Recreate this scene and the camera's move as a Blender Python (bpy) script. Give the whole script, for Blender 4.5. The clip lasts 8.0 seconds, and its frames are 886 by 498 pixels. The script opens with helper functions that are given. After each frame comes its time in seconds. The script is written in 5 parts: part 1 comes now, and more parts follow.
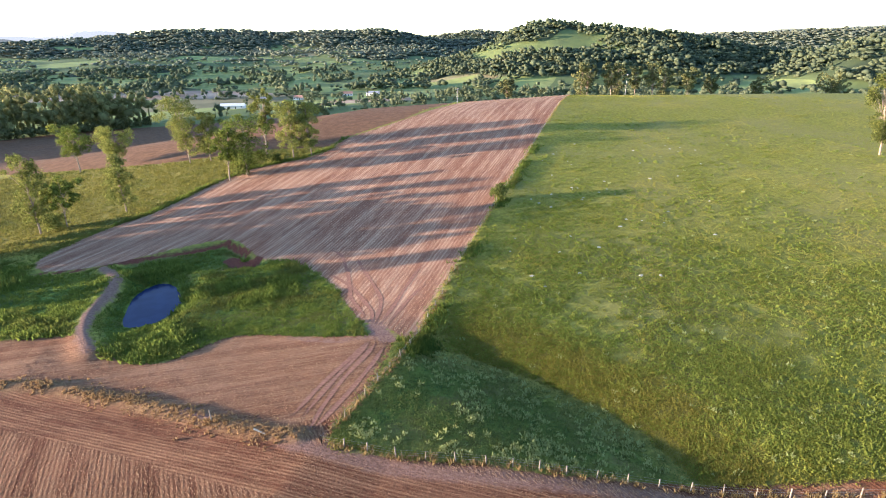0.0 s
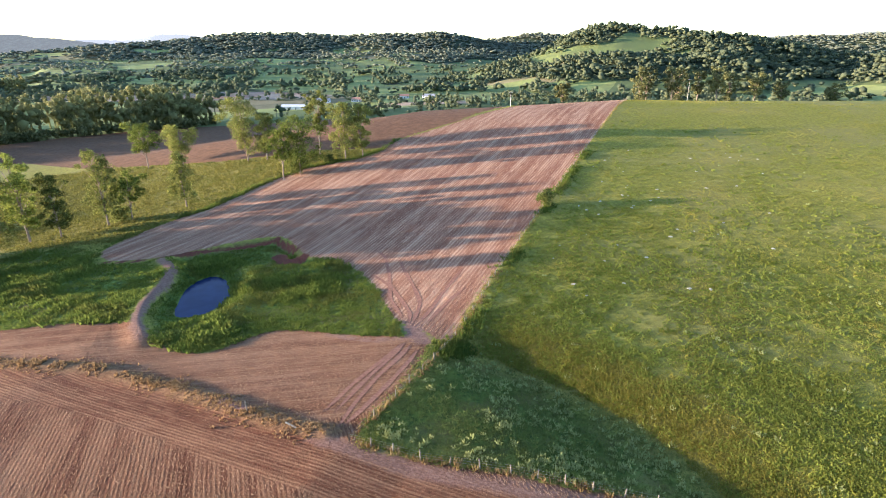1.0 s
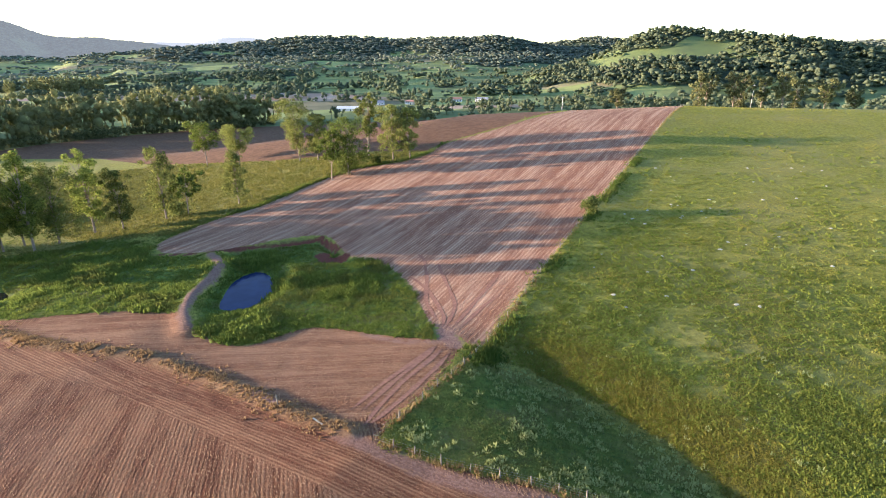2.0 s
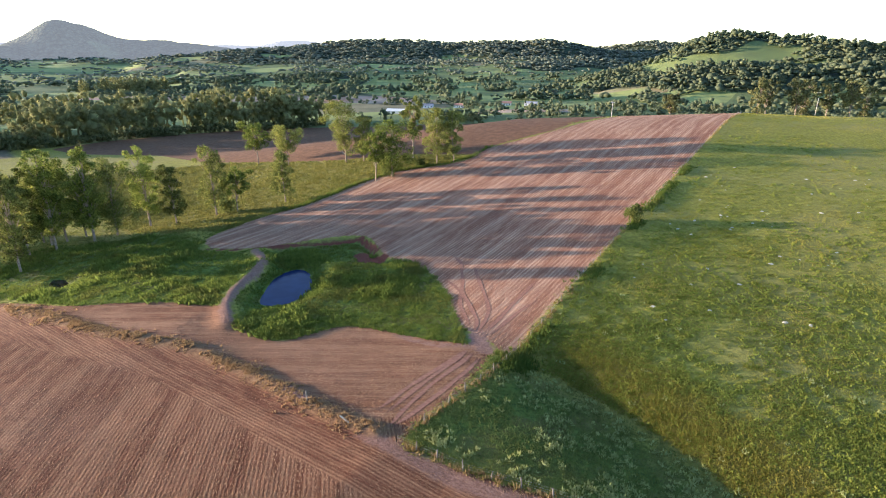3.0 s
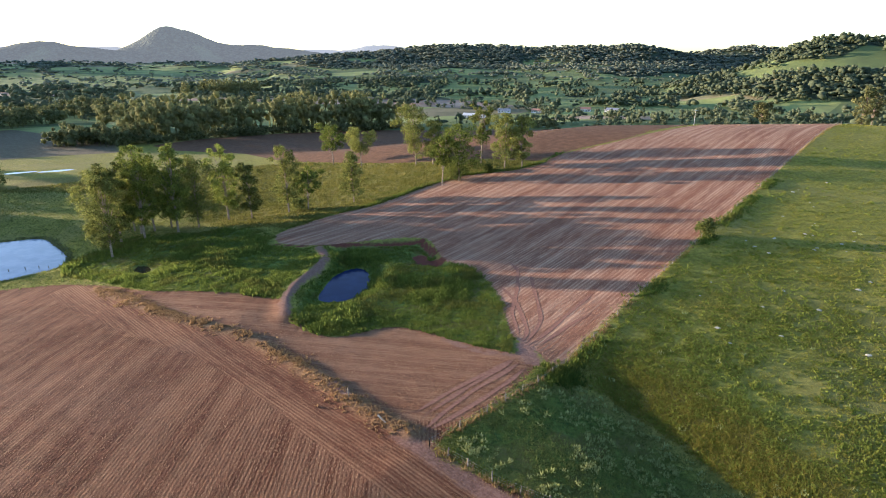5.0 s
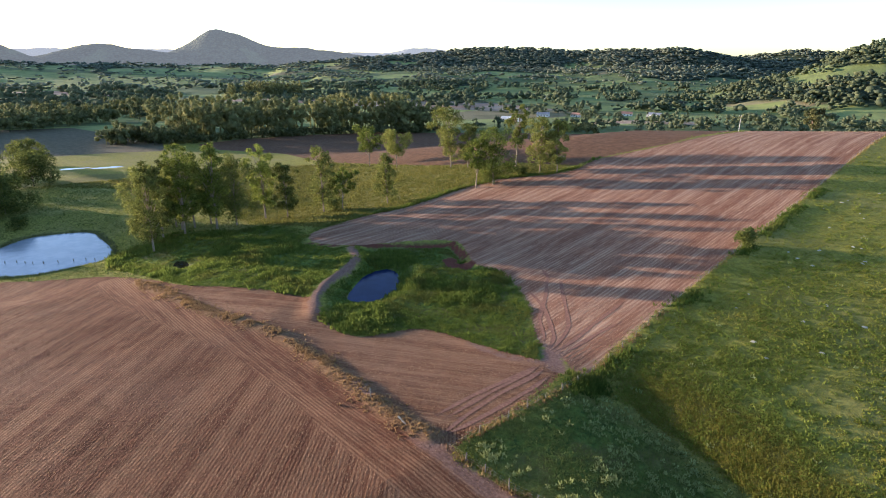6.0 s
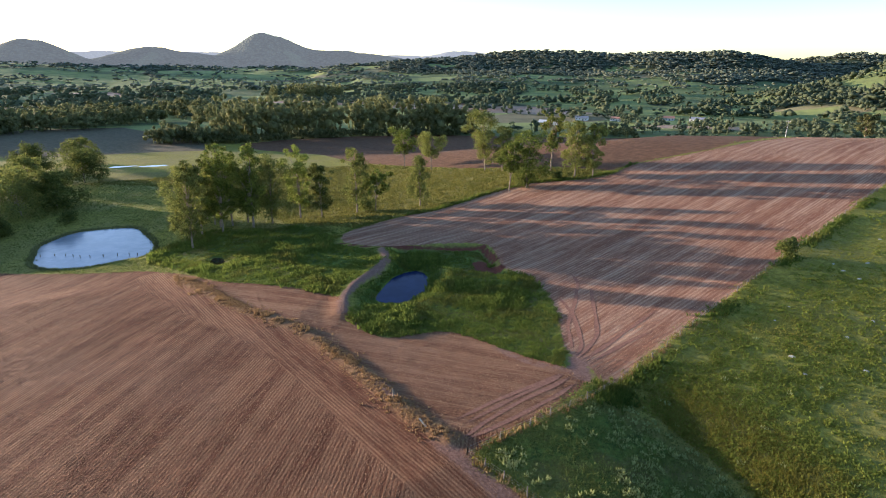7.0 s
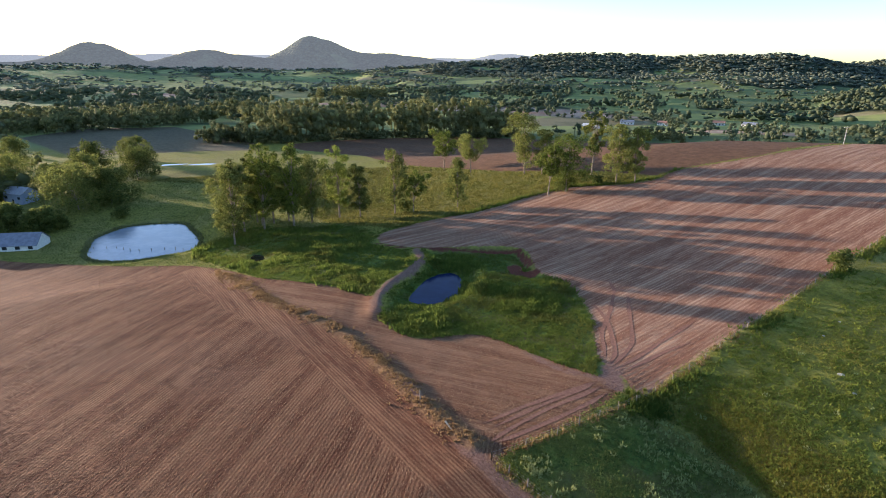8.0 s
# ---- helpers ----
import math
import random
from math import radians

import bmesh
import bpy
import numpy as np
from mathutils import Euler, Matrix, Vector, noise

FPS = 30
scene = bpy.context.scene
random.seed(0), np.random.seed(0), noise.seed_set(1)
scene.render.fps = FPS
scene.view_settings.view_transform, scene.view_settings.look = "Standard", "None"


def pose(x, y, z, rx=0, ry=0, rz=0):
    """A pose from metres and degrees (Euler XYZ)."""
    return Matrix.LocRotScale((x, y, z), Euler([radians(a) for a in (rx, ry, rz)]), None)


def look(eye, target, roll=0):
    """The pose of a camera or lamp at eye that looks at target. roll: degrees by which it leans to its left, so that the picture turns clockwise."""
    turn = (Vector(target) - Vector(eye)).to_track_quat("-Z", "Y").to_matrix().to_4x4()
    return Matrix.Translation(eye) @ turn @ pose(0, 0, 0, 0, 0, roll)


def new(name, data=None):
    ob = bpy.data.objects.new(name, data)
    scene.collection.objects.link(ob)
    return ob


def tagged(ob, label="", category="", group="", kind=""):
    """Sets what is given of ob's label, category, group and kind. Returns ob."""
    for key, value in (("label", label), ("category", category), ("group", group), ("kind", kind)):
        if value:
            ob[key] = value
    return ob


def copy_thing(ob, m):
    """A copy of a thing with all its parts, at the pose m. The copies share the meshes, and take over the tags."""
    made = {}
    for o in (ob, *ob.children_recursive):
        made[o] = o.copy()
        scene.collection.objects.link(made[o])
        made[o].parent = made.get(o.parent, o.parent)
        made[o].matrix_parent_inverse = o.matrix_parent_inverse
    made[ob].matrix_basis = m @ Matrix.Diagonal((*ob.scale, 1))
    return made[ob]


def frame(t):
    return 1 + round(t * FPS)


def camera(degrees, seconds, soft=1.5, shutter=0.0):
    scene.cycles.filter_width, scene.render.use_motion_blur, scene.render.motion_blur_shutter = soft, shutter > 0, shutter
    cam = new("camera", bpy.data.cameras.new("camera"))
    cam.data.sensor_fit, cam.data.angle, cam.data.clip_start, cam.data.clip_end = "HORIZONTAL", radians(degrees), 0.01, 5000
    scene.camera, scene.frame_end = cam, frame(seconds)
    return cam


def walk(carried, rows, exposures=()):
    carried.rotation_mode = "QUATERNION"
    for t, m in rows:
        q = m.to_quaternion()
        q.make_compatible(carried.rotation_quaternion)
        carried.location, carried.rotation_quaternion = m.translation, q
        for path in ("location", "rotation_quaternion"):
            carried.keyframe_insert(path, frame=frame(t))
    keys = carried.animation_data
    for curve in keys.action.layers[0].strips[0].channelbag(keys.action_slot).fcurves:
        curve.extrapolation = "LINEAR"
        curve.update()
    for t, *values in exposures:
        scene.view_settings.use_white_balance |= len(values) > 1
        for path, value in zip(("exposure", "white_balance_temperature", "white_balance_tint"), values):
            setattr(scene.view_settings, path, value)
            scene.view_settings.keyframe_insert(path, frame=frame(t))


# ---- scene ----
cam = camera(77.7, 8.0, soft=0.95)
PATH = [
    (0, (-0.94, 0.284, 46.776), (-0.913, 2.157, 46.076), -0.5),
    (0.5, (0.388, 0.451, 46.863), (0.318, 2.325, 46.168), -0.5),
    (1, (1.344, 0.636, 46.817), (1.183, 2.507, 46.128), -0.4),
    (1.5, (2.625, 0.886, 46.913), (2.373, 2.748, 46.23), -0.3),
    (3, (5.62, 1.734, 47.024), (5.119, 3.552, 46.357), 0.1),
    (3.5, (6.601, 2.128, 47.015), (6.026, 3.925, 46.352), 0.2),
    (4, (7.522, 2.567, 47.036), (6.889, 4.347, 46.379), 0.2),
    (4.5, (8.34, 2.987, 47.108), (7.65, 4.747, 46.453), 0.2),
    (6, (10.399, 4.246, 47.095), (9.528, 5.927, 46.45), 0.5),
    (6.5, (10.961, 4.712, 47.041), (10.038, 6.368, 46.403), 0.6),
    (7, (11.512, 5.121, 47.074), (10.528, 6.742, 46.437), 0.6),
    (7.5, (12.021, 5.618, 46.983), (10.982, 7.205, 46.351), 0.7),
    (8, (12.432, 6.11, 46.918), (11.326, 7.653, 46.288), 0.7),
]
walk(cam, [(t, look(eye, target, roll)) for t, eye, target, roll in PATH], exposures=[(0, 2.61, 5980, 19), (3, 2.35, 5950, 19), (8, 1.78, 5920, 19)])

# ---- light: a low sun in the west, clear sky ----
SUN_HIGH, SUN_HEADING = 4.8, 5.5  # degrees above the horizon; the way the shadows run, from +x towards +y
to_sun = Vector((-math.cos(radians(SUN_HEADING)), -math.sin(radians(SUN_HEADING)), math.tan(radians(SUN_HIGH)))).normalized()
world = bpy.data.worlds.new("sky")
scene.world = world
world.use_nodes = True
sky = world.node_tree.nodes.new("ShaderNodeTexSky")
sky.sky_type, sky.sun_disc = "NISHITA", False
sky.sun_elevation, sky.sun_rotation = radians(SUN_HIGH), math.atan2(to_sun.x, to_sun.y)
sky.air_density, sky.dust_density, sky.ozone_density, sky.altitude = 0.75, 0.35, 1.5, 100
world.node_tree.links.new(sky.outputs[0], world.node_tree.nodes["Background"].inputs[0])
world.node_tree.nodes["Background"].inputs[1].default_value = 0.15
sun = new("sun", bpy.data.lights.new("sun", "SUN"))
sun.data.energy, sun.data.angle, sun.data.color = 4.1, radians(0.6), (1.0, 0.78, 0.55)
sun.matrix_basis = look((0, 0, 0), -to_sun) @ Matrix.Identity(4)


# ---- the lie of the land ----
def ramp(v, xs, ys):
    return np.interp(v, xs, ys)


def soft(v, a, b):
    """0 below a, 1 above b, smooth between."""
    s = np.clip((v - a) / (b - a), 0, 1)
    return s * s * (3 - 2 * s)


def bump(x, y, cx, cy, sx, sy, turn=0.0):
    c, s = math.cos(radians(turn)), math.sin(radians(turn))
    u, v = ((x - cx) * c + (y - cy) * s) / sx, (-(x - cx) * s + (y - cy) * c) / sy
    return np.exp(-0.5 * (u * u + v * v))


def smax(a, b, k):
    return 0.5 * (a + b + np.sqrt((a - b) ** 2 + k * k))


def fence_x(y):
    """The long pasture fence, which runs up the hill to its crest."""
    return 4.6 + 0.347 * (y - 114)


POND_Z, LAKE_Z, FAR_POND_Z, PUDDLE_Z = -4.6, -12.4, -13.5, -7.2
POND = ((-62.2, 96.7), (-65.3, 104), (-67, 111), (-65.5, 117), (-61.6, 117), (-56.8, 110.8), (-55.1, 106), (-55.6, 100.1), (-58, 97))
LAKE = ((-188.3, 80.2), (-194.8, 84.1), (-200.2, 93.1), (-201.3, 101.9), (-191.2, 113.9), (-177.5, 110.9), (-164.4, 106), (-156.3, 98.2), (-158.1, 89.6), (-162.2, 80.9), (-170, 74.8), (-179, 75))
FAR_POND = ((-332, 182), (-325, 190.5), (-314, 202), (-306, 206), (-308, 200.5), (-318, 190), (-327, 181))
PUDDLE = ((-121.3, 96.2), (-124.4, 99.8), (-121, 100.6), (-117, 98.2), (-118.6, 95.9))
BASIN = ((-10, 86), (-21, 87.5), (-31.5, 90), (-39, 90), (-44, 85), (-47, 82), (-52, 82), (-58, 85), (-62, 90), (-66.5, 98), (-68.5, 107), (-71, 116), (-77, 123), (-70.3, 131), (-56, 138), (-47, 129), (-42, 123.5), (-33.4, 119.5), (-23.6, 108.5), (-16.5, 94))


def smooth_loop(points, n=6):
    """A closed curve through the points."""
    p, out = [np.array(q, float) for q in points], []
    for i in range(len(p)):
        a, b, c, d = p[i - 1], p[i], p[(i + 1) % len(p)], p[(i + 2) % len(p)]
        for k in range(n):
            t = k / n
            out.append(0.5 * (2 * b + (c - a) * t + (2 * a - 5 * b + 4 * c - d) * t * t + (3 * b - a - 3 * c + d) * t**3))
    return np.array(out)


def inside(x, y, loop):
    """The distance to a closed outline: positive inside."""
    x, y = np.asarray(x, float), np.asarray(y, float)
    out = np.full(x.shape, -60.0)
    near = (x > loop[:, 0].min() - 40) & (x < loop[:, 0].max() + 40) & (y > loop[:, 1].min() - 40) & (y < loop[:, 1].max() + 40)
    px, py = x[near], y[near]
    best, odd = np.full(px.shape, 1e9), np.zeros(px.shape, bool)
    for (ax, ay), (bx, by) in zip(loop, np.roll(loop, -1, 0)):
        ux, uy = bx - ax, by - ay
        t = np.clip(((px - ax) * ux + (py - ay) * uy) / (ux * ux + uy * uy + 1e-9), 0, 1)
        best = np.minimum(best, (px - ax - t * ux) ** 2 + (py - ay - t * uy) ** 2)
        if ay != by:
            odd ^= ((ay > py) != (by > py)) & (px < ux * (py - ay) / uy + ax)
    out[near] = np.where(odd, 1, -1) * np.minimum(np.sqrt(best), 60)
    return out


def along(x, y, line):
    """The distance to an open line."""
    x, y = np.asarray(x, float), np.asarray(y, float)
    best = np.full(x.shape, 1e9)
    for (ax, ay), (bx, by) in zip(line[:-1], line[1:]):
        ux, uy = bx - ax, by - ay
        t = np.clip(((x - ax) * ux + (y - ay) * uy) / (ux * ux + uy * uy), 0, 1)
        best = np.minimum(best, (x - ax - t * ux) ** 2 + (y - ay - t * uy) ** 2)
    return np.sqrt(best)


POND_LOOP, LAKE_LOOP, FAR_POND_LOOP, PUDDLE_LOOP, BASIN_LOOP = (smooth_loop(q) for q in (POND, LAKE, FAR_POND, PUDDLE, BASIN))
BERM = ((-118, 84), (-110.5, 82.3), (-93.3, 78.5), (-82.4, 76.3), (-63.2, 74.7), (-52.1, 71), (-41, 66.6), (-34.2, 63.4), (-25.5, 59.5), (-18.9, 57.4))
DAM = ((-61.4, 84.5), (-66.5, 91), (-69.2, 98), (-70.3, 107), (-72.5, 115), (-79, 121))


def spread(y, w):
    """The ridge's height along the fence, smoothed."""
    ys = (-200, 0, 40, 62, 85, 100, 114, 148, 180, 214, 245, 272, 300, 340, 420, 520, 700, 5000)
    zs = (-2, 2, 1.2, 0.4, -1.6, -0.4, 1.4, 5.4, 8.6, 12.4, 16.2, 19.2, 20.0, 17.5, 3, -10, -16, -16)
    return sum(ramp(y + d, ys, zs) for d in (-w, -w / 2, 0, w / 2, w)) / 5


# ridges: distance, reach towards the camera and away from it, bearings to the left, heights of the crest over the valley floor
RIDGES = (
    (2300, 430, 300, (-12, -8, -3, -0.2, 1.7, 3.6, 5, 11, 15.7, 19, 22.4, 27, 30, 34, 38, 44), (34, 48, 66, 78, 92, 106, 108, 109, 107, 113, 112, 98, 88, 78, 60, 40)),
    (1900, 420, 300, (-4, 1, 6, 12, 18, 24, 30, 40), (30, 46, 52, 48, 40, 44, 34, 20)),
    (1300, 200, 240, (-48, -42, -38, -33, -29, -26.8, -22.7, -20.3, -17.8, -14.2, -11.8, -9.5, -7.6, -6, -3, 2), (54, 60, 50, 40, 42, 56, 76, 80, 88, 91, 96, 90, 80, 60, 34, 8)),
    (1060, 130, 190, (-46, -40, -36, -33, -30, -25, -21, -17, -13, -9, -5, 0), (64, 66, 58, 30, 14, 26, 44, 40, 48, 44, 26, 4)),
    (2600, 300, 250, (-60, -45, -40, -36, -31.4, -29, -26, -22, -9, -6.8, -4.3, -3, -1, 4), (100, 104, 108, 102, 100, 90, 92, 70, 92, 100, 108, 102, 88, 60)),
    (2750, 620, 300, (36, 42, 46, 52, 56, 62, 68, 75, 82), (14, 30, 46, 36, 44, 40, 52, 46, 40)),
    (2350, 260, 300, (38, 42, 45, 49, 53), (10, 34, 40, 30, 8)),
)
FAR_RIDGES = (
    (3300, 260, 300, (33, 37.2, 41.1, 44.3, 45.4, 46.4, 47.4, 48.4, 49, 49.6, 50.5, 51.5, 52.6, 54), (70, 108, 126, 136, 164, 192, 208, 215, 208, 188, 150, 116, 96, 70)),
    (3050, 240, 260, (61, 62.2, 63.2, 64.2, 65.2, 66, 66.8, 67.4, 68.1, 69.4, 71, 75), (50, 66, 82, 112, 138, 147, 150, 145, 134, 94, 66, 54)),
    (3200, 240, 260, (50, 51.8, 53.5, 55.8, 56.9, 57.9, 59.1, 61, 62.4, 64), (84, 92, 100, 114, 130, 138, 126, 92, 72, 54)),
    (3300, 240, 260, (-60, -45, -38, -35.3, -33.4, -31.4, -29, -26, -20), (116, 118, 122, 118, 112, 118, 104, 104, 90)),
)
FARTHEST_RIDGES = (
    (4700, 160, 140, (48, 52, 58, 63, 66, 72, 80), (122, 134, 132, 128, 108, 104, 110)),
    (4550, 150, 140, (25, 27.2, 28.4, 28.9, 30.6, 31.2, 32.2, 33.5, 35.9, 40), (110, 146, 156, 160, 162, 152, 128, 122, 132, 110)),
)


def patchy(x, y, size, seed):
    """Smooth value noise, 0 to 1."""
    u, v = np.asarray(x, float) / size, np.asarray(y, float) / size
    i, j = np.floor(u).astype(int), np.floor(v).astype(int)
    fu, fv = u - i, v - j
    fu, fv = fu * fu * (3 - 2 * fu), fv * fv * (3 - 2 * fv)

    def cell(a, b):
        return np.abs(np.sin(a * 127.1 + b * 311.7 + seed * 74.7) * 43758.5453) % 1.0

    low, top = cell(i, j) * (1 - fu) + cell(i + 1, j) * fu, cell(i, j + 1) * (1 - fu) + cell(i + 1, j + 1) * fu
    return low * (1 - fv) + top * fv


def hills(x, y, some=RIDGES):
    """Far ridges over the valley floor, each with its own crest line."""
    far, bearing, z = np.hypot(x, y), np.degrees(np.arctan2(-x, y)), 0 * x
    for away, front, back, turns, crest in some:
        mid = away * (1 + 0.05 * (patchy(bearing, 0 * bearing, 5.0, away) - 0.5))
        out = (far - mid) / np.where(far < mid, front, back)
        top = sum(np.interp(bearing + q, turns, crest, 0, 0) for q in (-0.5, 0, 0.5)) / 3
        z = np.maximum(z, top * np.exp(-out * out))
    return z


def land(x, y):
    """The ground's height."""
    x, y = np.asarray(x, float), np.asarray(y, float)
    ridge = spread(y, 14)
    side = x - fence_x(np.clip(y, 40, 320))
    fall = ramp(y, (60, 130, 170, 230, 280), (0.062, 0.092, 0.092, 0.074, 0.056))
    west = ridge - fall * np.maximum(-side, 0) - 0.09 * np.maximum(-side - 115, 0)
    east = ridge - 0.4 * soft(side, 0, 40) + 0.036 * np.clip(side - 10, 0, 120) * (1 - soft(y, 140, 235)) - 6 * soft(side, 130, 420)
    upper = np.where(side < 0, west, east)
    low = -2.2 - 1.6 * soft(-y, -125, -70) - ramp(-x, (70, 100, 140, 200, 260, 420), (0, 1.8, 6.0, 9.0, 10.6, 13)) - ramp(y, (240, 520), (0, 8))
    z = smax(upper, low, 1.5)
    # the gully across the pasture
    z = z - 2.85 * bump(x, y, 12.1, 67.8, 29.5, 6.4, -44.2) * soft(x, -16.4, 16.9) + 0.16 * bump(x, y, -3.9, 60.9, 12.1, 19.4, -134)
    # the dug basin of the small pond, its cut bank and its dam
    dug = inside(x, y, BASIN_LOOP)
    z = z - 1.5 * soft(dug, -0.3, 1.6) * soft(y, 116, 124) * soft(-x, 36, 44) - 0.8 * bump(x, y, -40, 100, 18, 9, 0)
    z = z + 0.8 * np.exp(-((along(x, y, DAM) / 2.2) ** 2)) + 0.55 * np.exp(-((along(x, y, BERM) / 1.6) ** 2))
    # shores of the waters
    for loop, level, reach in ((POND_LOOP, POND_Z, 6), (LAKE_LOOP, LAKE_Z, 9), (FAR_POND_LOOP, FAR_POND_Z, 14), (PUDDLE_LOOP, PUDDLE_Z, 4)):
        d = inside(x, y, loop)
        z = z + (level - 0.10 * np.clip(d, -4, 5) - z) * soft(d, -reach, 0)
    far = np.hypot(x, y)
    z = z + (-16 - z) * soft(far, 420, 900)
    rise = hills(x, y) * (0.88 + 0.14 * patchy(x, y, 190, 1) + 0.07 * patchy(x, y, 70, 2))
    return z + rise * soft(far, 500, 900)


# ---- small tools ----
def sheet(name, verts, faces, material, parent=None):
    """A mesh object from arrays: faces all with the same number of corners."""
    verts, faces = np.asarray(verts, np.float32), np.asarray(faces, np.int32)
    me = bpy.data.meshes.new(name)
    me.vertices.add(len(verts))
    me.vertices.foreach_set("co", verts.ravel())
    k = faces.shape[1]
    me.loops.add(faces.size)
    me.loops.foreach_set("vertex_index", faces.ravel())
    me.polygons.add(len(faces))
    me.polygons.foreach_set("loop_start", np.arange(0, faces.size, k, dtype=np.int32))
    me.update(calc_edges=True)
    me.validate()
    me.materials.append(material)
    ob = new(name, me)
    ob.parent = parent
    return ob


def smooth_shade(ob):
    ob.data.polygons.foreach_set("use_smooth", np.ones(len(ob.data.polygons), bool))
    return ob


def part(name, bm, material, parent=None, label=""):
    me = bpy.data.meshes.new(name)
    bm.to_mesh(me)
    bm.free()
    me.materials.append(material)
    ob = new(name, me)
    ob.parent = parent
    return tagged(ob, label)


def empty(name, m):
    ob = new(name)
    ob.matrix_basis = m
    return ob


def height(x, y):
    return float(land(np.array([x]), np.array([y]))[0])


def box(bm, size, centre, turn=0.0):
    m = Matrix.Translation(centre) @ Matrix.Rotation(turn, 4, "Z") @ Matrix.Diagonal((*size, 1))
    return bmesh.ops.create_cube(bm, size=1, matrix=m)["verts"]


# ---- materials ----
def nodes_of(name):
    m = bpy.data.materials.new(name)
    m.use_nodes = True
    t = m.node_tree
    b = t.nodes["Principled BSDF"]
    return m, t, b


def add(t, kind, ins=(), **props):
    n = t.nodes.new(kind)
    for k, v in props.items():
        if k == "operation":
            n.operation = v
        elif k == "data_type":
            n.data_type = v
        elif k == "blend_type":
            n.blend_type = v
        elif k == "attribute_name":
            n.attribute_name = v
        elif k == "bands_direction":
            n.bands_direction = v
        elif k == "feature":
            n.feature = v
    for k, v in dict(ins).items():
        s = n.inputs[k]
        if isinstance(v, bpy.types.NodeSocket):
            t.links.new(v, s)
        else:
            s.default_value = v
    return n


def rgb(c):
    return (*c, 1.0)


def blend(t, f, a, b, how="MIX"):
    n = t.nodes.new("ShaderNodeMix")
    n.data_type, n.blend_type = "RGBA", how
    for i, v in ((0, f), (6, a), (7, b)):
        if isinstance(v, bpy.types.NodeSocket):
            t.links.new(v, n.inputs[i])
        else:
            n.inputs[i].default_value = rgb(v) if isinstance(v, tuple) and len(v) == 3 else v
    return n.outputs[2]


def sums(t, op, a, b=0.0, c=None):
    n = t.nodes.new("ShaderNodeMath")
    n.operation = op
    for i, v in enumerate((a, b) if c is None else (a, b, c)):
        if isinstance(v, bpy.types.NodeSocket):
            t.links.new(v, n.inputs[i])
        else:
            n.inputs[i].default_value = v
    return n.outputs[0]


def step(t, v, a, b):
    n = t.nodes.new("ShaderNodeMapRange")
    n.interpolation_type = "SMOOTHSTEP"
    t.links.new(v, n.inputs[0])
    n.inputs[1].default_value, n.inputs[2].default_value = a, b
    return n.outputs[0]


def grain(t, where, scale, detail=4.0, rough=0.6, distort=0.0):
    return add(t, "ShaderNodeTexNoise", {"Vector": where, "Scale": scale, "Detail": detail, "Roughness": rough, "Distortion": distort}).outputs[0]


def stretched(t, where, turn, along_scale, across_scale):
    n = add(t, "ShaderNodeMapping", {"Vector": where, "Rotation": (0, 0, radians(turn)), "Scale": (1, 1, 1)})
    m = add(t, "ShaderNodeMapping", {"Vector": n.outputs[0], "Scale": (across_scale, along_scale, 1)})
    return m.outputs[0]


def rows_of(t, where, turn, spacing, wobble):
    """Furrows and straw: a wave across the rows, -1 to 1, and streaks along them."""
    n = add(t, "ShaderNodeMapping", {"Vector": where, "Rotation": (0, 0, radians(turn))})
    sep = add(t, "ShaderNodeSeparateXYZ", {"Vector": n.outputs[0]})
    w = grain(t, where, 0.35, 3)
    u = sums(t, "ADD", sep.outputs[0], sums(t, "MULTIPLY", w, wobble))
    return sums(t, "SINE", sums(t, "MULTIPLY", u, 2 * math.pi / spacing))


def bumped(t, b, height_socket, strength, distance):
    n = add(t, "ShaderNodeBump", {"Height": height_socket, "Strength": strength, "Distance": distance})
    t.links.new(n.outputs[0], b.inputs["Normal"])


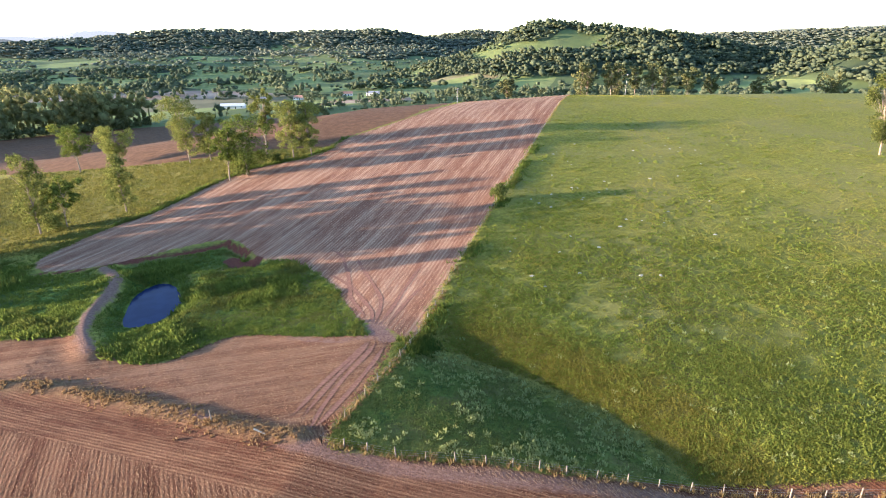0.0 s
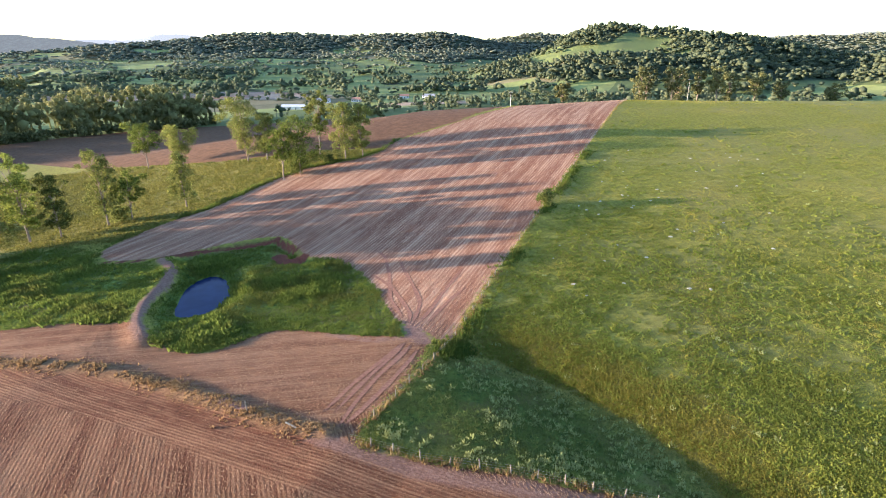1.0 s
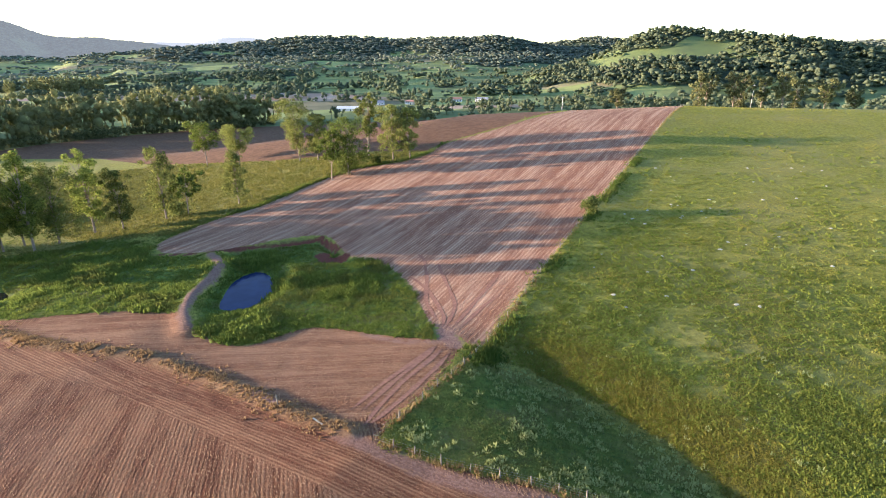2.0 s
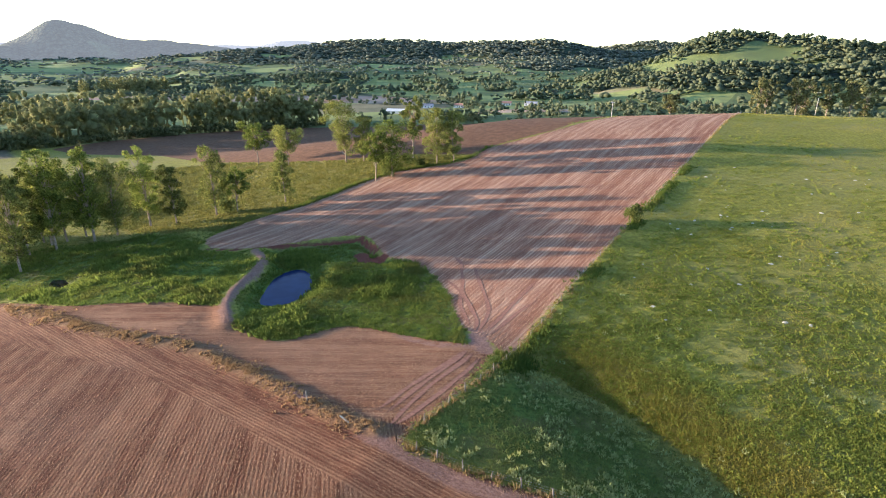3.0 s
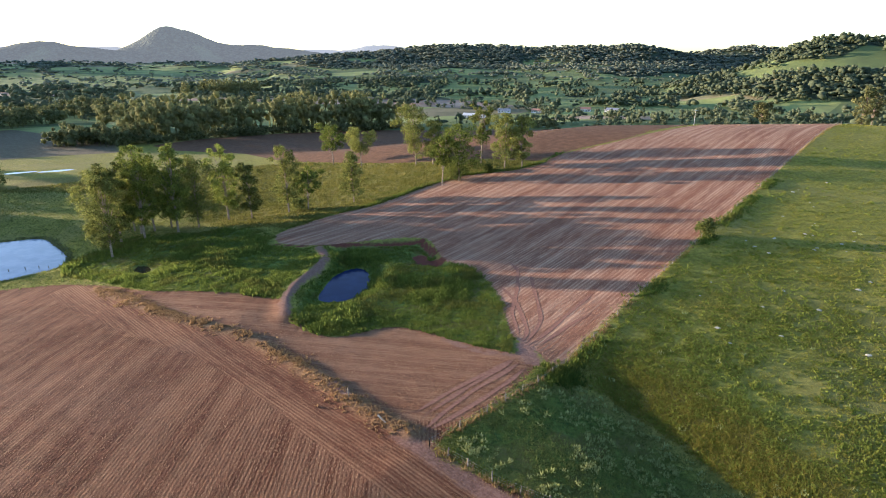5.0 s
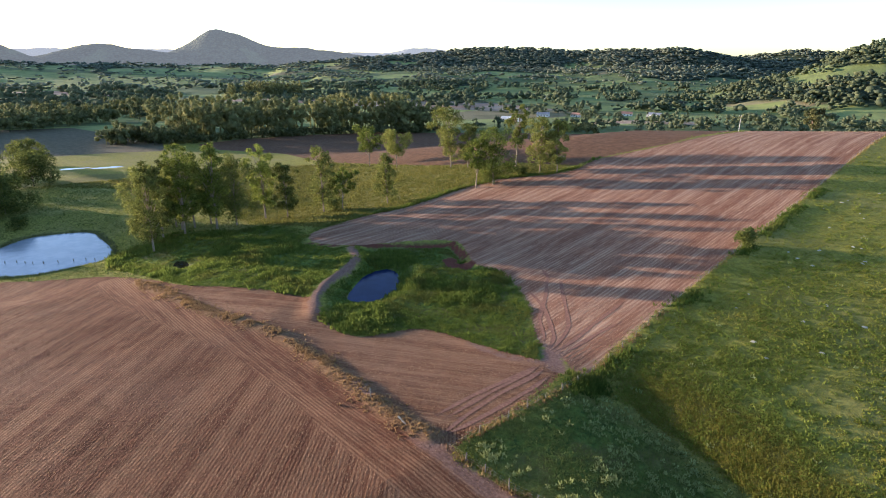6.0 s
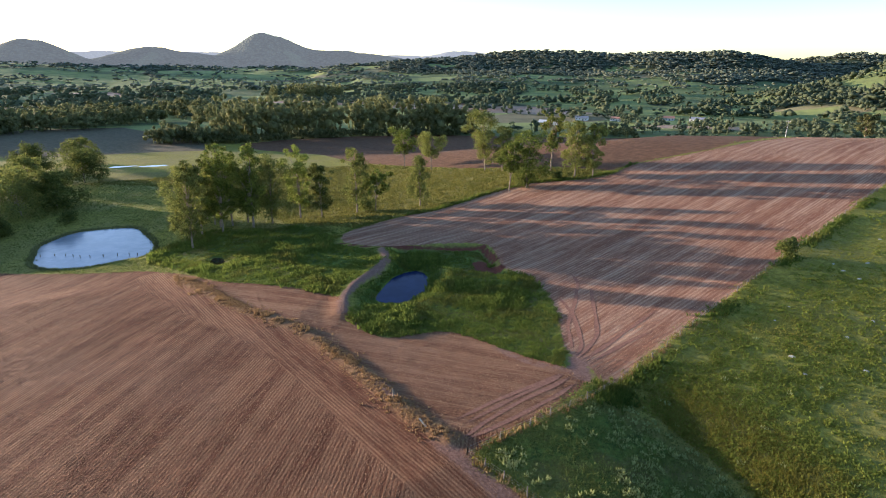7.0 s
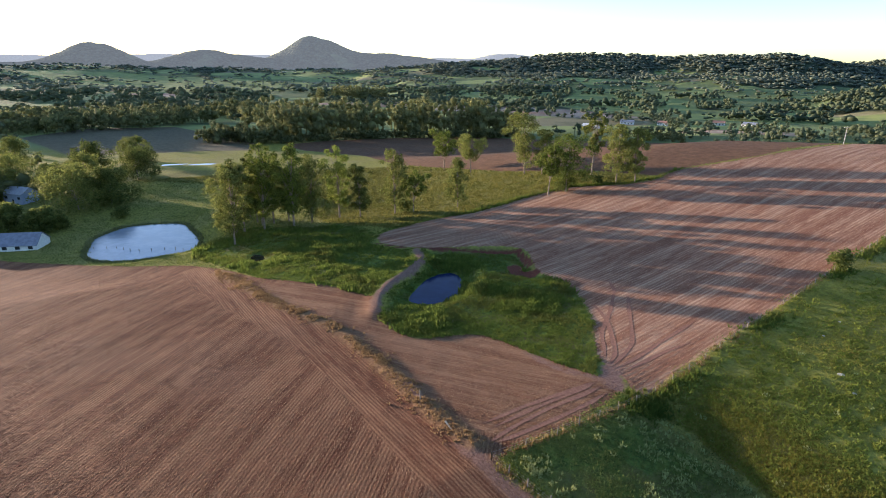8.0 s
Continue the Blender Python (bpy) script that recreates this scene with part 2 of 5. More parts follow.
def ground_material():
    m, t, b = nodes_of("ground")
    where = add(t, "ShaderNodeTexCoord").outputs["Object"]
    sd = {k: add(t, "ShaderNodeAttribute", attribute_name=k).outputs["Fac"] for k in
          ("near", "upper", "brown", "basin", "dirt", "bank", "meadow", "grey", "berm", "strip", "wet", "verge", "far", "wood", "track", "flank", "loose", "tan", "green")}
    fine, mid, wide = grain(t, where, 2.6, 5, 0.7), grain(t, where, 0.35, 4, 0.6), grain(t, where, 0.035, 4, 0.55)
    wob = sums(t, "MULTIPLY", sums(t, "SUBTRACT", grain(t, where, 0.8, 4, 0.7), 0.5), 2.4)

    def mask(k, a=-0.35, c=0.35, w=1.0):
        return step(t, sums(t, "ADD", sd[k], sums(t, "MULTIPLY", wob, w)), a, c)

    # pasture
    clump = grain(t, where, 0.9, 5, 0.75, 0.4)
    grass = blend(t, step(t, clump, 0.33, 0.68), (0.145, 0.146, 0.027), (0.300, 0.278, 0.052))
    grass = blend(t, sums(t, "MULTIPLY", step(t, wide, 0.42, 0.66), 0.6), grass, (0.24, 0.215, 0.075))
    grass = blend(t, sums(t, "MULTIPLY", step(t, fine, 0.52, 0.75), 0.35), grass, (0.27, 0.27, 0.11))
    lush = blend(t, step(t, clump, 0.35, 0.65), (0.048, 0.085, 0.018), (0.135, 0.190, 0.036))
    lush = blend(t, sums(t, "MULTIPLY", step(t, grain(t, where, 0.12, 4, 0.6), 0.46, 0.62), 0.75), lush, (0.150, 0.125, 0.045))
    meadow = blend(t, step(t, clump, 0.3, 0.7), (0.100, 0.104, 0.022), (0.225, 0.200, 0.052))
    flank = blend(t, step(t, clump, 0.3, 0.7), (0.150, 0.132, 0.034), (0.26, 0.23, 0.062))
    # stubble fields

    def streaks(turn):
        thin, broad = grain(t, stretched(t, where, turn, 0.045, 1.0), 1.7, 5, 0.72), grain(t, stretched(t, where, turn, 0.03, 1.0), 0.32, 3, 0.6)
        return sums(t, "MULTIPLY_ADD", thin, 0.5, sums(t, "MULTIPLY", broad, 0.5))

    speck = step(t, grain(t, where, 6.0, 3, 0.8), 0.50, 0.66)

    clods = step(t, grain(t, stretched(t, where, 8, 0.5, 1.0), 3.2, 4, 0.75), 0.36, 0.64)

    def stubble(wave, straw, soil_a, soil_b, straw_c, amount):
        soil = blend(t, sums(t, "MULTIPLY_ADD", clods, 0.6, sums(t, "MULTIPLY", step(t, mid, 0.3, 0.7), 0.4)), soil_a, soil_b)
        s = sums(t, "MULTIPLY", sums(t, "MULTIPLY_ADD", wave, 0.30, 0.58), sums(t, "MULTIPLY_ADD", step(t, straw, 0.40, 0.60), 0.9, 0.10))
        s = sums(t, "MULTIPLY", sums(t, "MULTIPLY_ADD", speck, 0.6, 0.5), s)
        return blend(t, sums(t, "MULTIPLY", s, amount), soil, straw_c)

    wave_n, wave_s, wave_u = rows_of(t, where, -26, 0.52, 0.14), rows_of(t, where, 111, 0.52, 0.14), rows_of(t, where, 19.1, 0.9, 0.22)
    wide_u = rows_of(t, where, 19.1, 3.1, 0.5)
    straw_n, straw_s, straw_u = streaks(-26), streaks(111), streaks(19.1)
    near = stubble(wave_n, straw_n, (0.052, 0.017, 0.008), (0.142, 0.053, 0.026), (0.41, 0.240, 0.128), 1.0)
    strip = stubble(wave_s, straw_s, (0.052, 0.017, 0.008), (0.142, 0.054, 0.027), (0.41, 0.240, 0.128), 1.0)
    near = blend(t, mask("strip", -0.3, 0.3), near, strip)
    loose_wave = sums(t, "MULTIPLY", rows_of(t, where, 80, 0.6, 0.9), 0.35)
    loose = stubble(loose_wave, streaks(80), (0.085, 0.035, 0.018), (0.205, 0.096, 0.052), (0.43, 0.275, 0.160), 1.0)
    near = blend(t, mask("loose", -0.8, 0.8, 1.2), near, loose)
    near = blend(t, sums(t, "MULTIPLY", step(t, wide, 0.50, 0.64), 0.15), near, (0.25, 0.16, 0.105))
    upper = stubble(sums(t, "MULTIPLY_ADD", wide_u, 0.55, sums(t, "MULTIPLY", wave_u, 0.7)), straw_u, (0.142, 0.061, 0.036), (0.250, 0.118, 0.069), (0.64, 0.450, 0.30), 1.1)
    brown = blend(t, step(t, mid, 0.3, 0.7), (0.110, 0.058, 0.031), (0.165, 0.092, 0.050))
    grey = blend(t, step(t, mid, 0.3, 0.7), (0.100, 0.088, 0.052), (0.155, 0.135, 0.082))
    soil = blend(t, step(t, fine, 0.35, 0.65), (0.15, 0.085, 0.064), (0.255, 0.16, 0.122))
    red = blend(t, step(t, fine, 0.3, 0.7), (0.095, 0.032, 0.020), (0.155, 0.056, 0.037))
    dry = blend(t, step(t, clump, 0.35, 0.65), (0.12, 0.066, 0.032), (0.25, 0.155, 0.075))
    # the far valley: a patchwork of meadows and crops
    cells = add(t, "ShaderNodeTexVoronoi", {"Vector": stretched(t, where, 25, 0.45, 1.0), "Scale": 0.0085})
    patch = add(t, "ShaderNodeSeparateColor", {"Color": cells.outputs["Color"]})
    valley = blend(t, step(t, patch.outputs[0], 0.25, 0.8), (0.125, 0.165, 0.060), (0.270, 0.315, 0.105))
    valley = blend(t, sums(t, "MULTIPLY", step(t, patch.outputs[1], 0.84, 0.88), 0.7), valley, (0.27, 0.215, 0.13))
    valley = blend(t, sums(t, "MULTIPLY", step(t, grain(t, where, 0.02, 4, 0.6), 0.45, 0.65), 0.45), valley, (0.075, 0.10, 0.052))

    valley = blend(t, mask("green", -10, 6, 3.0), valley, blend(t, step(t, grain(t, where, 0.03, 4, 0.6), 0.35, 0.65), (0.17, 0.215, 0.070), (0.26, 0.30, 0.095)))
    valley = blend(t, mask("tan", -10, 6, 3.0), valley, blend(t, step(t, grain(t, where, 0.02, 4, 0.6), 0.4, 0.6), (0.29, 0.20, 0.145), (0.40, 0.31, 0.22)))
    col = blend(t, step(t, sd["far"], 0.0, 1.0), grass, valley)
    col = blend(t, step(t, sums(t, "ADD", sd["wood"], sums(t, "MULTIPLY", wob, 0.1)), 0.25, 0.7), col, (0.040, 0.058, 0.032))
    col = blend(t, mask("meadow", -3, 3, 2.0), col, meadow)
    col = blend(t, mask("basin", -1.2, 1.2, 1.4), col, lush)
    # Lush green also darkens the gully: its shade is put into the colour.
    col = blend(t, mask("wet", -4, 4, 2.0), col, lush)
    col = blend(t, sums(t, "MULTIPLY", mask("flank", -3, 3, 2.0), 0.85), col, flank)
    col = blend(t, mask("brown", -1, 1), col, brown)
    col = blend(t, mask("grey", -3, 3, 2.0), col, grey)
    col = blend(t, mask("near", -0.3, 0.3, 0.8), col, near)
    col = blend(t, mask("upper", -0.3, 0.3, 0.8), col, upper)
    col = blend(t, sums(t, "MULTIPLY", mask("track", -0.25, 0.25, 0.25), 0.7), col, (0.115, 0.058, 0.043))
    col = blend(t, sums(t, "MULTIPLY", mask("verge", -0.5, 0.6, 0.9), 0.75), col, soil)
    col = blend(t, sums(t, "MULTIPLY", mask("berm", -0.8, 0.6, 1.2), 0.8), col, dry)
    col = blend(t, mask("dirt", -0.6, 0.6, 1.2), col, soil)
    col = blend(t, mask("bank", -0.4, 0.4, 0.6), col, red)
    t.links.new(col, b.inputs["Base Color"])
    b.inputs["Roughness"].default_value = 0.95
    b.inputs["Specular IOR Level"].default_value = 0.12
    fieldmask = sums(t, "MAXIMUM", mask("near"), mask("upper"))
    plough = sums(t, "ADD", sums(t, "MULTIPLY", wave_u, mask("upper")), sums(t, "MULTIPLY", wave_n, sums(t, "SUBTRACT", mask("near"), mask("strip"))))
    plough = sums(t, "ADD", plough, sums(t, "MULTIPLY", wave_s, mask("strip")))
    plough = sums(t, "MULTIPLY", plough, sums(t, "MULTIPLY_ADD", mask("loose", -0.8, 0.8, 1.2), -0.9, 1.0))
    rough = sums(t, "MULTIPLY_ADD", clump, 2.6, sums(t, "MULTIPLY", fine, 1.0))
    fieldh = sums(t, "ADD", sums(t, "MULTIPLY", plough, 0.13), sums(t, "MULTIPLY", sums(t, "ADD", sums(t, "MULTIPLY", clods, 1.3), sums(t, "ADD", fine, speck)), 0.32))
    hh = sums(t, "ADD", sums(t, "MULTIPLY", rough, sums(t, "MULTIPLY_ADD", fieldmask, -0.85, 1.0)), sums(t, "MULTIPLY", fieldh, fieldmask))
    bumped(t, b, hh, 0.55, 0.16)
    return m


def backdrop_material(name, dark, light, meadow, haze_glow):
    """Far hills: dull woods, paler clearings, kilometres of haze put into colour and emission."""
    m, t, b = nodes_of(name)
    where = add(t, "ShaderNodeTexCoord").outputs["Object"]
    crowns = add(t, "ShaderNodeTexVoronoi", {"Vector": where, "Scale": 0.06, "Randomness": 1.0}).outputs["Distance"]
    wood = sums(t, "MULTIPLY_ADD", grain(t, where, 0.02, 6, 0.75), 0.6, sums(t, "MULTIPLY", crowns, 0.3))
    col = blend(t, step(t, wood, 0.3, 0.6), light, dark)
    col = blend(t, sums(t, "MULTIPLY", step(t, grain(t, where, 0.0045, 3, 0.5), 0.56, 0.62), 0.7), col, meadow)
    t.links.new(col, b.inputs["Base Color"])
    b.inputs["Roughness"].default_value, b.inputs["Specular IOR Level"].default_value = 1.0, 0.0
    b.inputs["Emission Color"].default_value, b.inputs["Emission Strength"].default_value = (0.72, 0.72, 0.69, 1), haze_glow
    bumped(t, b, wood, 1.0, 22.0)
    return m


def foliage(name, dark, light, through_amount=0.25, scale=0.35, single=0.55, patch=None, patch_scale=0.12):
    m, t, b = nodes_of(name)
    geo = add(t, "ShaderNodeNewGeometry")
    where = add(t, "ShaderNodeTexCoord").outputs["Object"]
    info = add(t, "ShaderNodeObjectInfo")
    v = sums(t, "MULTIPLY_ADD", geo.outputs["Random Per Island"], single, sums(t, "MULTIPLY", grain(t, where, scale, 4, 0.65), 1.1 - single))
    v = sums(t, "ADD", v, sums(t, "MULTIPLY_ADD", info.outputs["Random"], 0.36, -0.18))
    col = blend(t, step(t, v, 0.15, 0.95), dark, light)
    if patch:
        col = blend(t, sums(t, "MULTIPLY", step(t, grain(t, where, patch_scale, 4, 0.6), 0.47, 0.64), 0.8), col, patch)
    t.links.new(col, b.inputs["Base Color"])
    b.inputs["Roughness"].default_value = 0.8
    b.inputs["Specular IOR Level"].default_value = 0.06
    if through_amount:
        tr = add(t, "ShaderNodeBsdfTranslucent", {"Color": col})
        mix = add(t, "ShaderNodeMixShader", {0: through_amount, 1: b.outputs[0], 2: tr.outputs[0]})
        t.links.new(mix.outputs[0], t.nodes["Material Output"].inputs[0])
    return m


def plain(name, a, c, scale=3.0, roughness=0.8, metallic=0.0, bump_d=0.01):
    m, t, b = nodes_of(name)
    where = add(t, "ShaderNodeTexCoord").outputs["Object"]
    n = grain(t, where, scale, 5, 0.65)
    col = blend(t, step(t, n, 0.3, 0.7), a, c)
    t.links.new(col, b.inputs["Base Color"])
    b.inputs["Roughness"].default_value, b.inputs["Metallic"].default_value = roughness, metallic
    bumped(t, b, n, 0.5, bump_d)
    return m


def water_material(name, a, c, gloss, roughness, ripple):
    m, t, b = nodes_of(name)
    where = add(t, "ShaderNodeTexCoord").outputs["Object"]
    col = blend(t, step(t, grain(t, where, 0.2, 3), 0.35, 0.65), a, c)
    t.links.new(col, b.inputs["Base Color"])
    b.inputs["Roughness"].default_value, b.inputs["IOR"].default_value, b.inputs["Specular IOR Level"].default_value = roughness, 1.33, gloss
    bumped(t, b, grain(t, where, 1.4, 4, 0.6), ripple, 0.05)
    return m


GROUND = ground_material()
# Blue sky reflection is put into the base colour; gloss stays low.
WATER = water_material("sky_blue_water", (0.010, 0.018, 0.060), (0.014, 0.025, 0.078), 0.12, 0.10, 0.15)
DARK_WATER = water_material("murky_water", (0.014, 0.017, 0.015), (0.022, 0.026, 0.022), 0.9, 0.05, 0.1)
# Bright sky reflection is painted in as a pale base colour.
SKY_PALE_WATER = water_material("sky_pale_water", (0.20, 0.24, 0.29), (0.27, 0.31, 0.36), 0.5, 0.12, 0.25)
# Haze is painted into both hill materials; the farthest is paler and emits more.
DISTANCE = backdrop_material("distant_hills_hazed", (0.070, 0.088, 0.078), (0.125, 0.142, 0.112), (0.150, 0.175, 0.120), 0.06)
FARTHEST = backdrop_material("farthest_hills_hazed", (0.14, 0.17, 0.18), (0.18, 0.20, 0.20), (0.20, 0.22, 0.21), 0.16)
LEAF = foliage("eucalypt_leaf", (0.060, 0.086, 0.017), (0.275, 0.318, 0.066), 0.5)
LEAF_OLIVE = foliage("olive_leaf", (0.062, 0.078, 0.020), (0.255, 0.275, 0.072), 0.5)
LEAF_DARK = foliage("broadleaf", (0.052, 0.074, 0.020), (0.215, 0.235, 0.062), 0.5, 0.35, 0.35)
# Raised, bluish base colour: haze over distance is painted in.
FAR_LEAF_HAZED = foliage("far_woodland_hazed", (0.150, 0.182, 0.150), (0.245, 0.275, 0.190), 0.5, 0.02, 0.3)
LEAF_RUSSET = foliage("russet_leaf", (0.075, 0.085, 0.038), (0.215, 0.222, 0.088), 0.4)
# Wood and slope leaves: haze is put into these lightened base colours.
WOOD_LEAF = foliage("wood_leaf", (0.080, 0.096, 0.044), (0.265, 0.270, 0.112), 0.5, 0.12, 0.3)
MID_LEAF_HAZED = foliage("slope_woodland_hazed", (0.105, 0.136, 0.084), (0.208, 0.236, 0.120), 0.5, 0.03, 0.3)
GRASS_TUFT = foliage("pasture_grass", (0.125, 0.142, 0.020), (0.315, 0.302, 0.055), 0.5, 0.8, 0.14, (0.315, 0.275, 0.058), 0.05)
TUSSOCK = foliage("tussock_grass", (0.105, 0.140, 0.022), (0.255, 0.280, 0.052), 0.45, 0.5, 0.2)
FLANK_TUFT = foliage("rank_grass", (0.165, 0.155, 0.028), (0.320, 0.295, 0.062), 0.5, 0.6, 0.25)
LUSH_TUFT = foliage("lush_grass", (0.045, 0.078, 0.015), (0.165, 0.212, 0.040), 0.5, 0.5, 0.15, (0.125, 0.135, 0.032), 0.11)
MEADOW_TUFT = foliage("meadow_grass", (0.092, 0.100, 0.022), (0.250, 0.228, 0.060), 0.4, 0.5, 0.15, (0.120, 0.132, 0.030), 0.06)
UPPER_STRAW = foliage("pale_straw", (0.28, 0.17, 0.105), (0.56, 0.38, 0.24), 0.35, 0.3)
STRAW = foliage("straw", (0.20, 0.105, 0.056), (0.44, 0.280, 0.165), 0.45, 0.3)
RUT = plain("rutted_soil", (0.150, 0.064, 0.040), (0.27, 0.130, 0.080), 2.5, 0.95, 0, 0.05)
PALE_WEED = foliage("pale_weed", (0.17, 0.21, 0.060), (0.40, 0.42, 0.17), 0.45, 0.6, 0.25)
SHORT_GRASS = foliage("short_grass", (0.080, 0.108, 0.028), (0.215, 0.240, 0.064), 0.4, 0.6, 0.25)
BANK_GRASS = foliage("bank_grass", (0.15, 0.090, 0.042), (0.34, 0.225, 0.110), 0.45, 0.5, 0.25)
DRY_GRASS = foliage("dry_grass", (0.17, 0.11, 0.045), (0.40, 0.29, 0.13), 0.4, 0.3)
BARK = plain("pale_bark", (0.16, 0.12, 0.085), (0.34, 0.27, 0.20), 1.6, 0.85)
WOOD = plain("weathered_post", (0.13, 0.105, 0.08), (0.29, 0.25, 0.195), 6, 0.85)
WIRE = plain("galvanised_wire", (0.30, 0.30, 0.29), (0.42, 0.42, 0.41), 8, 0.5, 0.7)
STONE = plain("pale_stone", (0.27, 0.26, 0.19), (0.48, 0.46, 0.37), 2.5, 0.9, 0, 0.05)


# ---- the ground: one sheet to the horizon ----
NEAR = smooth_loop(((-14.5, 56.1), (-10.5, 70), (-8.5, 82), (-10, 85.4), (-21.2, 86.9), (-31.5, 89.3), (-39, 89.2), (-43.7, 84.2), (-46.8, 81), (-51.8, 81.3), (-59, 84.2), (-64.3, 88.7), (-69.2, 90.7), (-79.6, 90.9), (-92, 88.7), (-103, 86), (-121, 86.5), (-137, 84), (-151, 76), (-168, 68), (-185, 60), (-215, 45), (-240, -10), (-230, -120), (0, -150), (120, -120), (130, 20), (60, 44), (13.5, 49.2), (4.6, 51), (-6, 52.8)), 4)
UPPER = smooth_loop(((-5.2, 84), (-9, 87.5), (-14.4, 91.2), (-16.5, 94), (-23.6, 108.8), (-33.4, 120), (-42.4, 124), (-47, 129.5), (-56, 139), (-70.3, 132), (-77.3, 126), (-84, 123.5), (-94, 123), (-101.5, 130.4), (-100.5, 142.6), (-96.8, 156.3), (-89.9, 167), (-79.5, 192), (-70, 206), (-52, 213.5), (-42.5, 223.3), (-38, 237.4), (-13, 265), (12, 312), (40, 420), (112, 428), (75.6, 320), (40, 217.5), (16.2, 149), (4.3, 114.5), (-2.2, 96)), 4)
BROWN = np.array(((-262, 292), (-205, 264), (-115, 237), (-68, 230), (-45, 227), (-37, 240), (-13, 266), (10, 312), (30, 420), (-60, 480), (-150, 520), (-290, 470), (-335, 408), (-362, 350), (-362, 300), (-320, 285)), float)
MEADOW = np.array(((-205, 262), (-115, 235), (-68, 228), (-44, 224), (-53, 215), (-71, 208), (-80, 193), (-91, 168), (-98, 156), (-102, 143), (-118, 141), (-134, 142), (-150, 150), (-175, 165), (-205, 175), (-260, 165), (-290, 150), (-300, 180), (-250, 220)), float)
GREY = np.array(((-560, 180), (-420, 165), (-380, 220), (-345, 262), (-400, 300), (-480, 310), (-560, 320), (-600, 250)), float)
WET = np.array(((-66, 92), (-80, 92.5), (-103, 88), (-121, 90), (-140, 92), (-152, 100), (-150, 122), (-118, 136), (-103, 128), (-94, 120), (-82, 121), (-73, 114), (-70, 100)), float)
# Cut along the gully's shadow edge; ground and grass inside are coloured darker.
GULLY_SHADE = np.array(((-14, 57.5), (-9.5, 69), (-4.5, 81), (2.5, 79.8), (8.8, 75.8), (16.3, 69.3), (21.8, 63.3), (25.2, 57), (27, 51), (28, 44), (20, 48.5), (0, 53)), float)
FLANK = np.array(((-2, 83), (2, 91), (12, 89), (21, 81), (31, 69), (35, 58), (37, 46), (28, 44), (27, 51), (25.2, 57), (21.8, 63.3), (16.3, 69.3), (8.8, 75.8), (2.5, 79.8)), float)
LOOSE = np.array(((-8.5, 82), (-10.5, 84.8), (-21.2, 86.3), (-31.5, 88.7), (-39, 88.6), (-43.7, 83.6), (-46.8, 80.4), (-51.8, 80.7), (-59, 83.6), (-64.3, 88), (-69.2, 90), (-79.6, 90.2), (-92, 88), (-100, 83), (-82.4, 77.5), (-63.2, 75.9), (-52.1, 72.2), (-41, 67.8), (-34.2, 64.6), (-25.5, 61), (-20, 60), (-14, 62), (-11, 70)), float)
CORNER = (-15.3, 55.6)
FENCE = (CORNER, (-11.2, 66), (-5.4, 81.9), (4.6, 114), (16.2, 148), (40, 216.5), (75.5, 319))
FENCE_EAST = (CORNER, (-9.5, 54), (-6, 52.8), (4.6, 51.2), (13.5, 49.4), (30, 46.5), (60, 42))
GATEWAY = ((-12.2, 90), (-11, 86.6), (-9.4, 84.4))
BARE_GAP = ((-36.4, 65.0), (-34, 63.6), (-32.4, 62.6))
BYWAY = ((-12.1, 85.4), (-16.0, 84.6), (-21.6, 85.3), (-27, 87.6))
HEADLAND = ((-20, 56.3), (-12, 53.2), (-6, 50.8), (4.6, 49), (14, 47.4), (30, 44.5))
BANK = ((-96, 121.5), (-84, 122.2), (-77.3, 124.8), (-70.3, 131), (-56, 137.8), (-47.5, 129.2))
BANK_EAST = ((-51.5, 127.5), (-49, 124.2), (-44.5, 124.3))
TRACKS = (
    ((-12.2, 91), (-11.8, 97.7), (-12.0, 100.6), (-14.3, 107.0), (-16.8, 113.1), (-19.4, 120.2)), ((-12.8, 90.7), (-13.3, 95.6), (-15.8, 100.8), (-18.7, 106.4), (-22.1, 110.6), (-25.0, 113.5)),
    ((-11.1, 91), (-9.6, 95.9), (-8.0, 101.8), (-4.2, 113.4)), ((-9.9, 90.6), (-8.6, 94.0), (-6.0, 100.1), (-3.0, 105.0)),
    ((-11.3, 83.1), (-12.3, 79.6), (-15.3, 71.0), (-16.9, 63.4), (-17.5, 57.9)), ((-12.5, 83.9), (-13.4, 80.2), (-16.9, 70.4), (-18.9, 62.1)),
    ((-9.9, 81.4), (-10.9, 76.5), (-13.5, 67.8), (-15.6, 61.8), (-17, 58.6)), ((-12.9, 83.6), (-14.6, 79), (-18.3, 70), (-20.6, 62)), ((-26, 126), (-23, 122), (-20.2, 112), (-18.4, 102), (-14.2, 93)),
)
STRIP = ((-126, 82), (-108, 76.5), (-92, 73), (-78, 71), (-62, 68.5), (-50, 64.5), (-40, 60.5), (-30, 56), (-18, 51.5), (-4, 46.5), (14, 42))


VALLEY_GREENS = tuple(np.array(q, float) for q in (
    ((-330, 860), (-215, 900), (-200, 1010), (-250, 1180), (-330, 1330), (-520, 1300), (-470, 1100), (-420, 950)),
    ((-190, 800), (-60, 830), (60, 860), (70, 960), (-60, 950), (-180, 900)),
    ((-640, 980), (-480, 1050), (-520, 1150), (-700, 1080)),
    ((200, 560), (420, 560), (520, 610), (480, 690), (330, 680), (220, 640)),
    ((-1900, 620), (-1500, 700), (-1150, 900), (-1250, 1300), (-1700, 1250), (-2100, 950)),
    ((-760, 560), (-640, 600), (-620, 690), (-720, 640)),
))
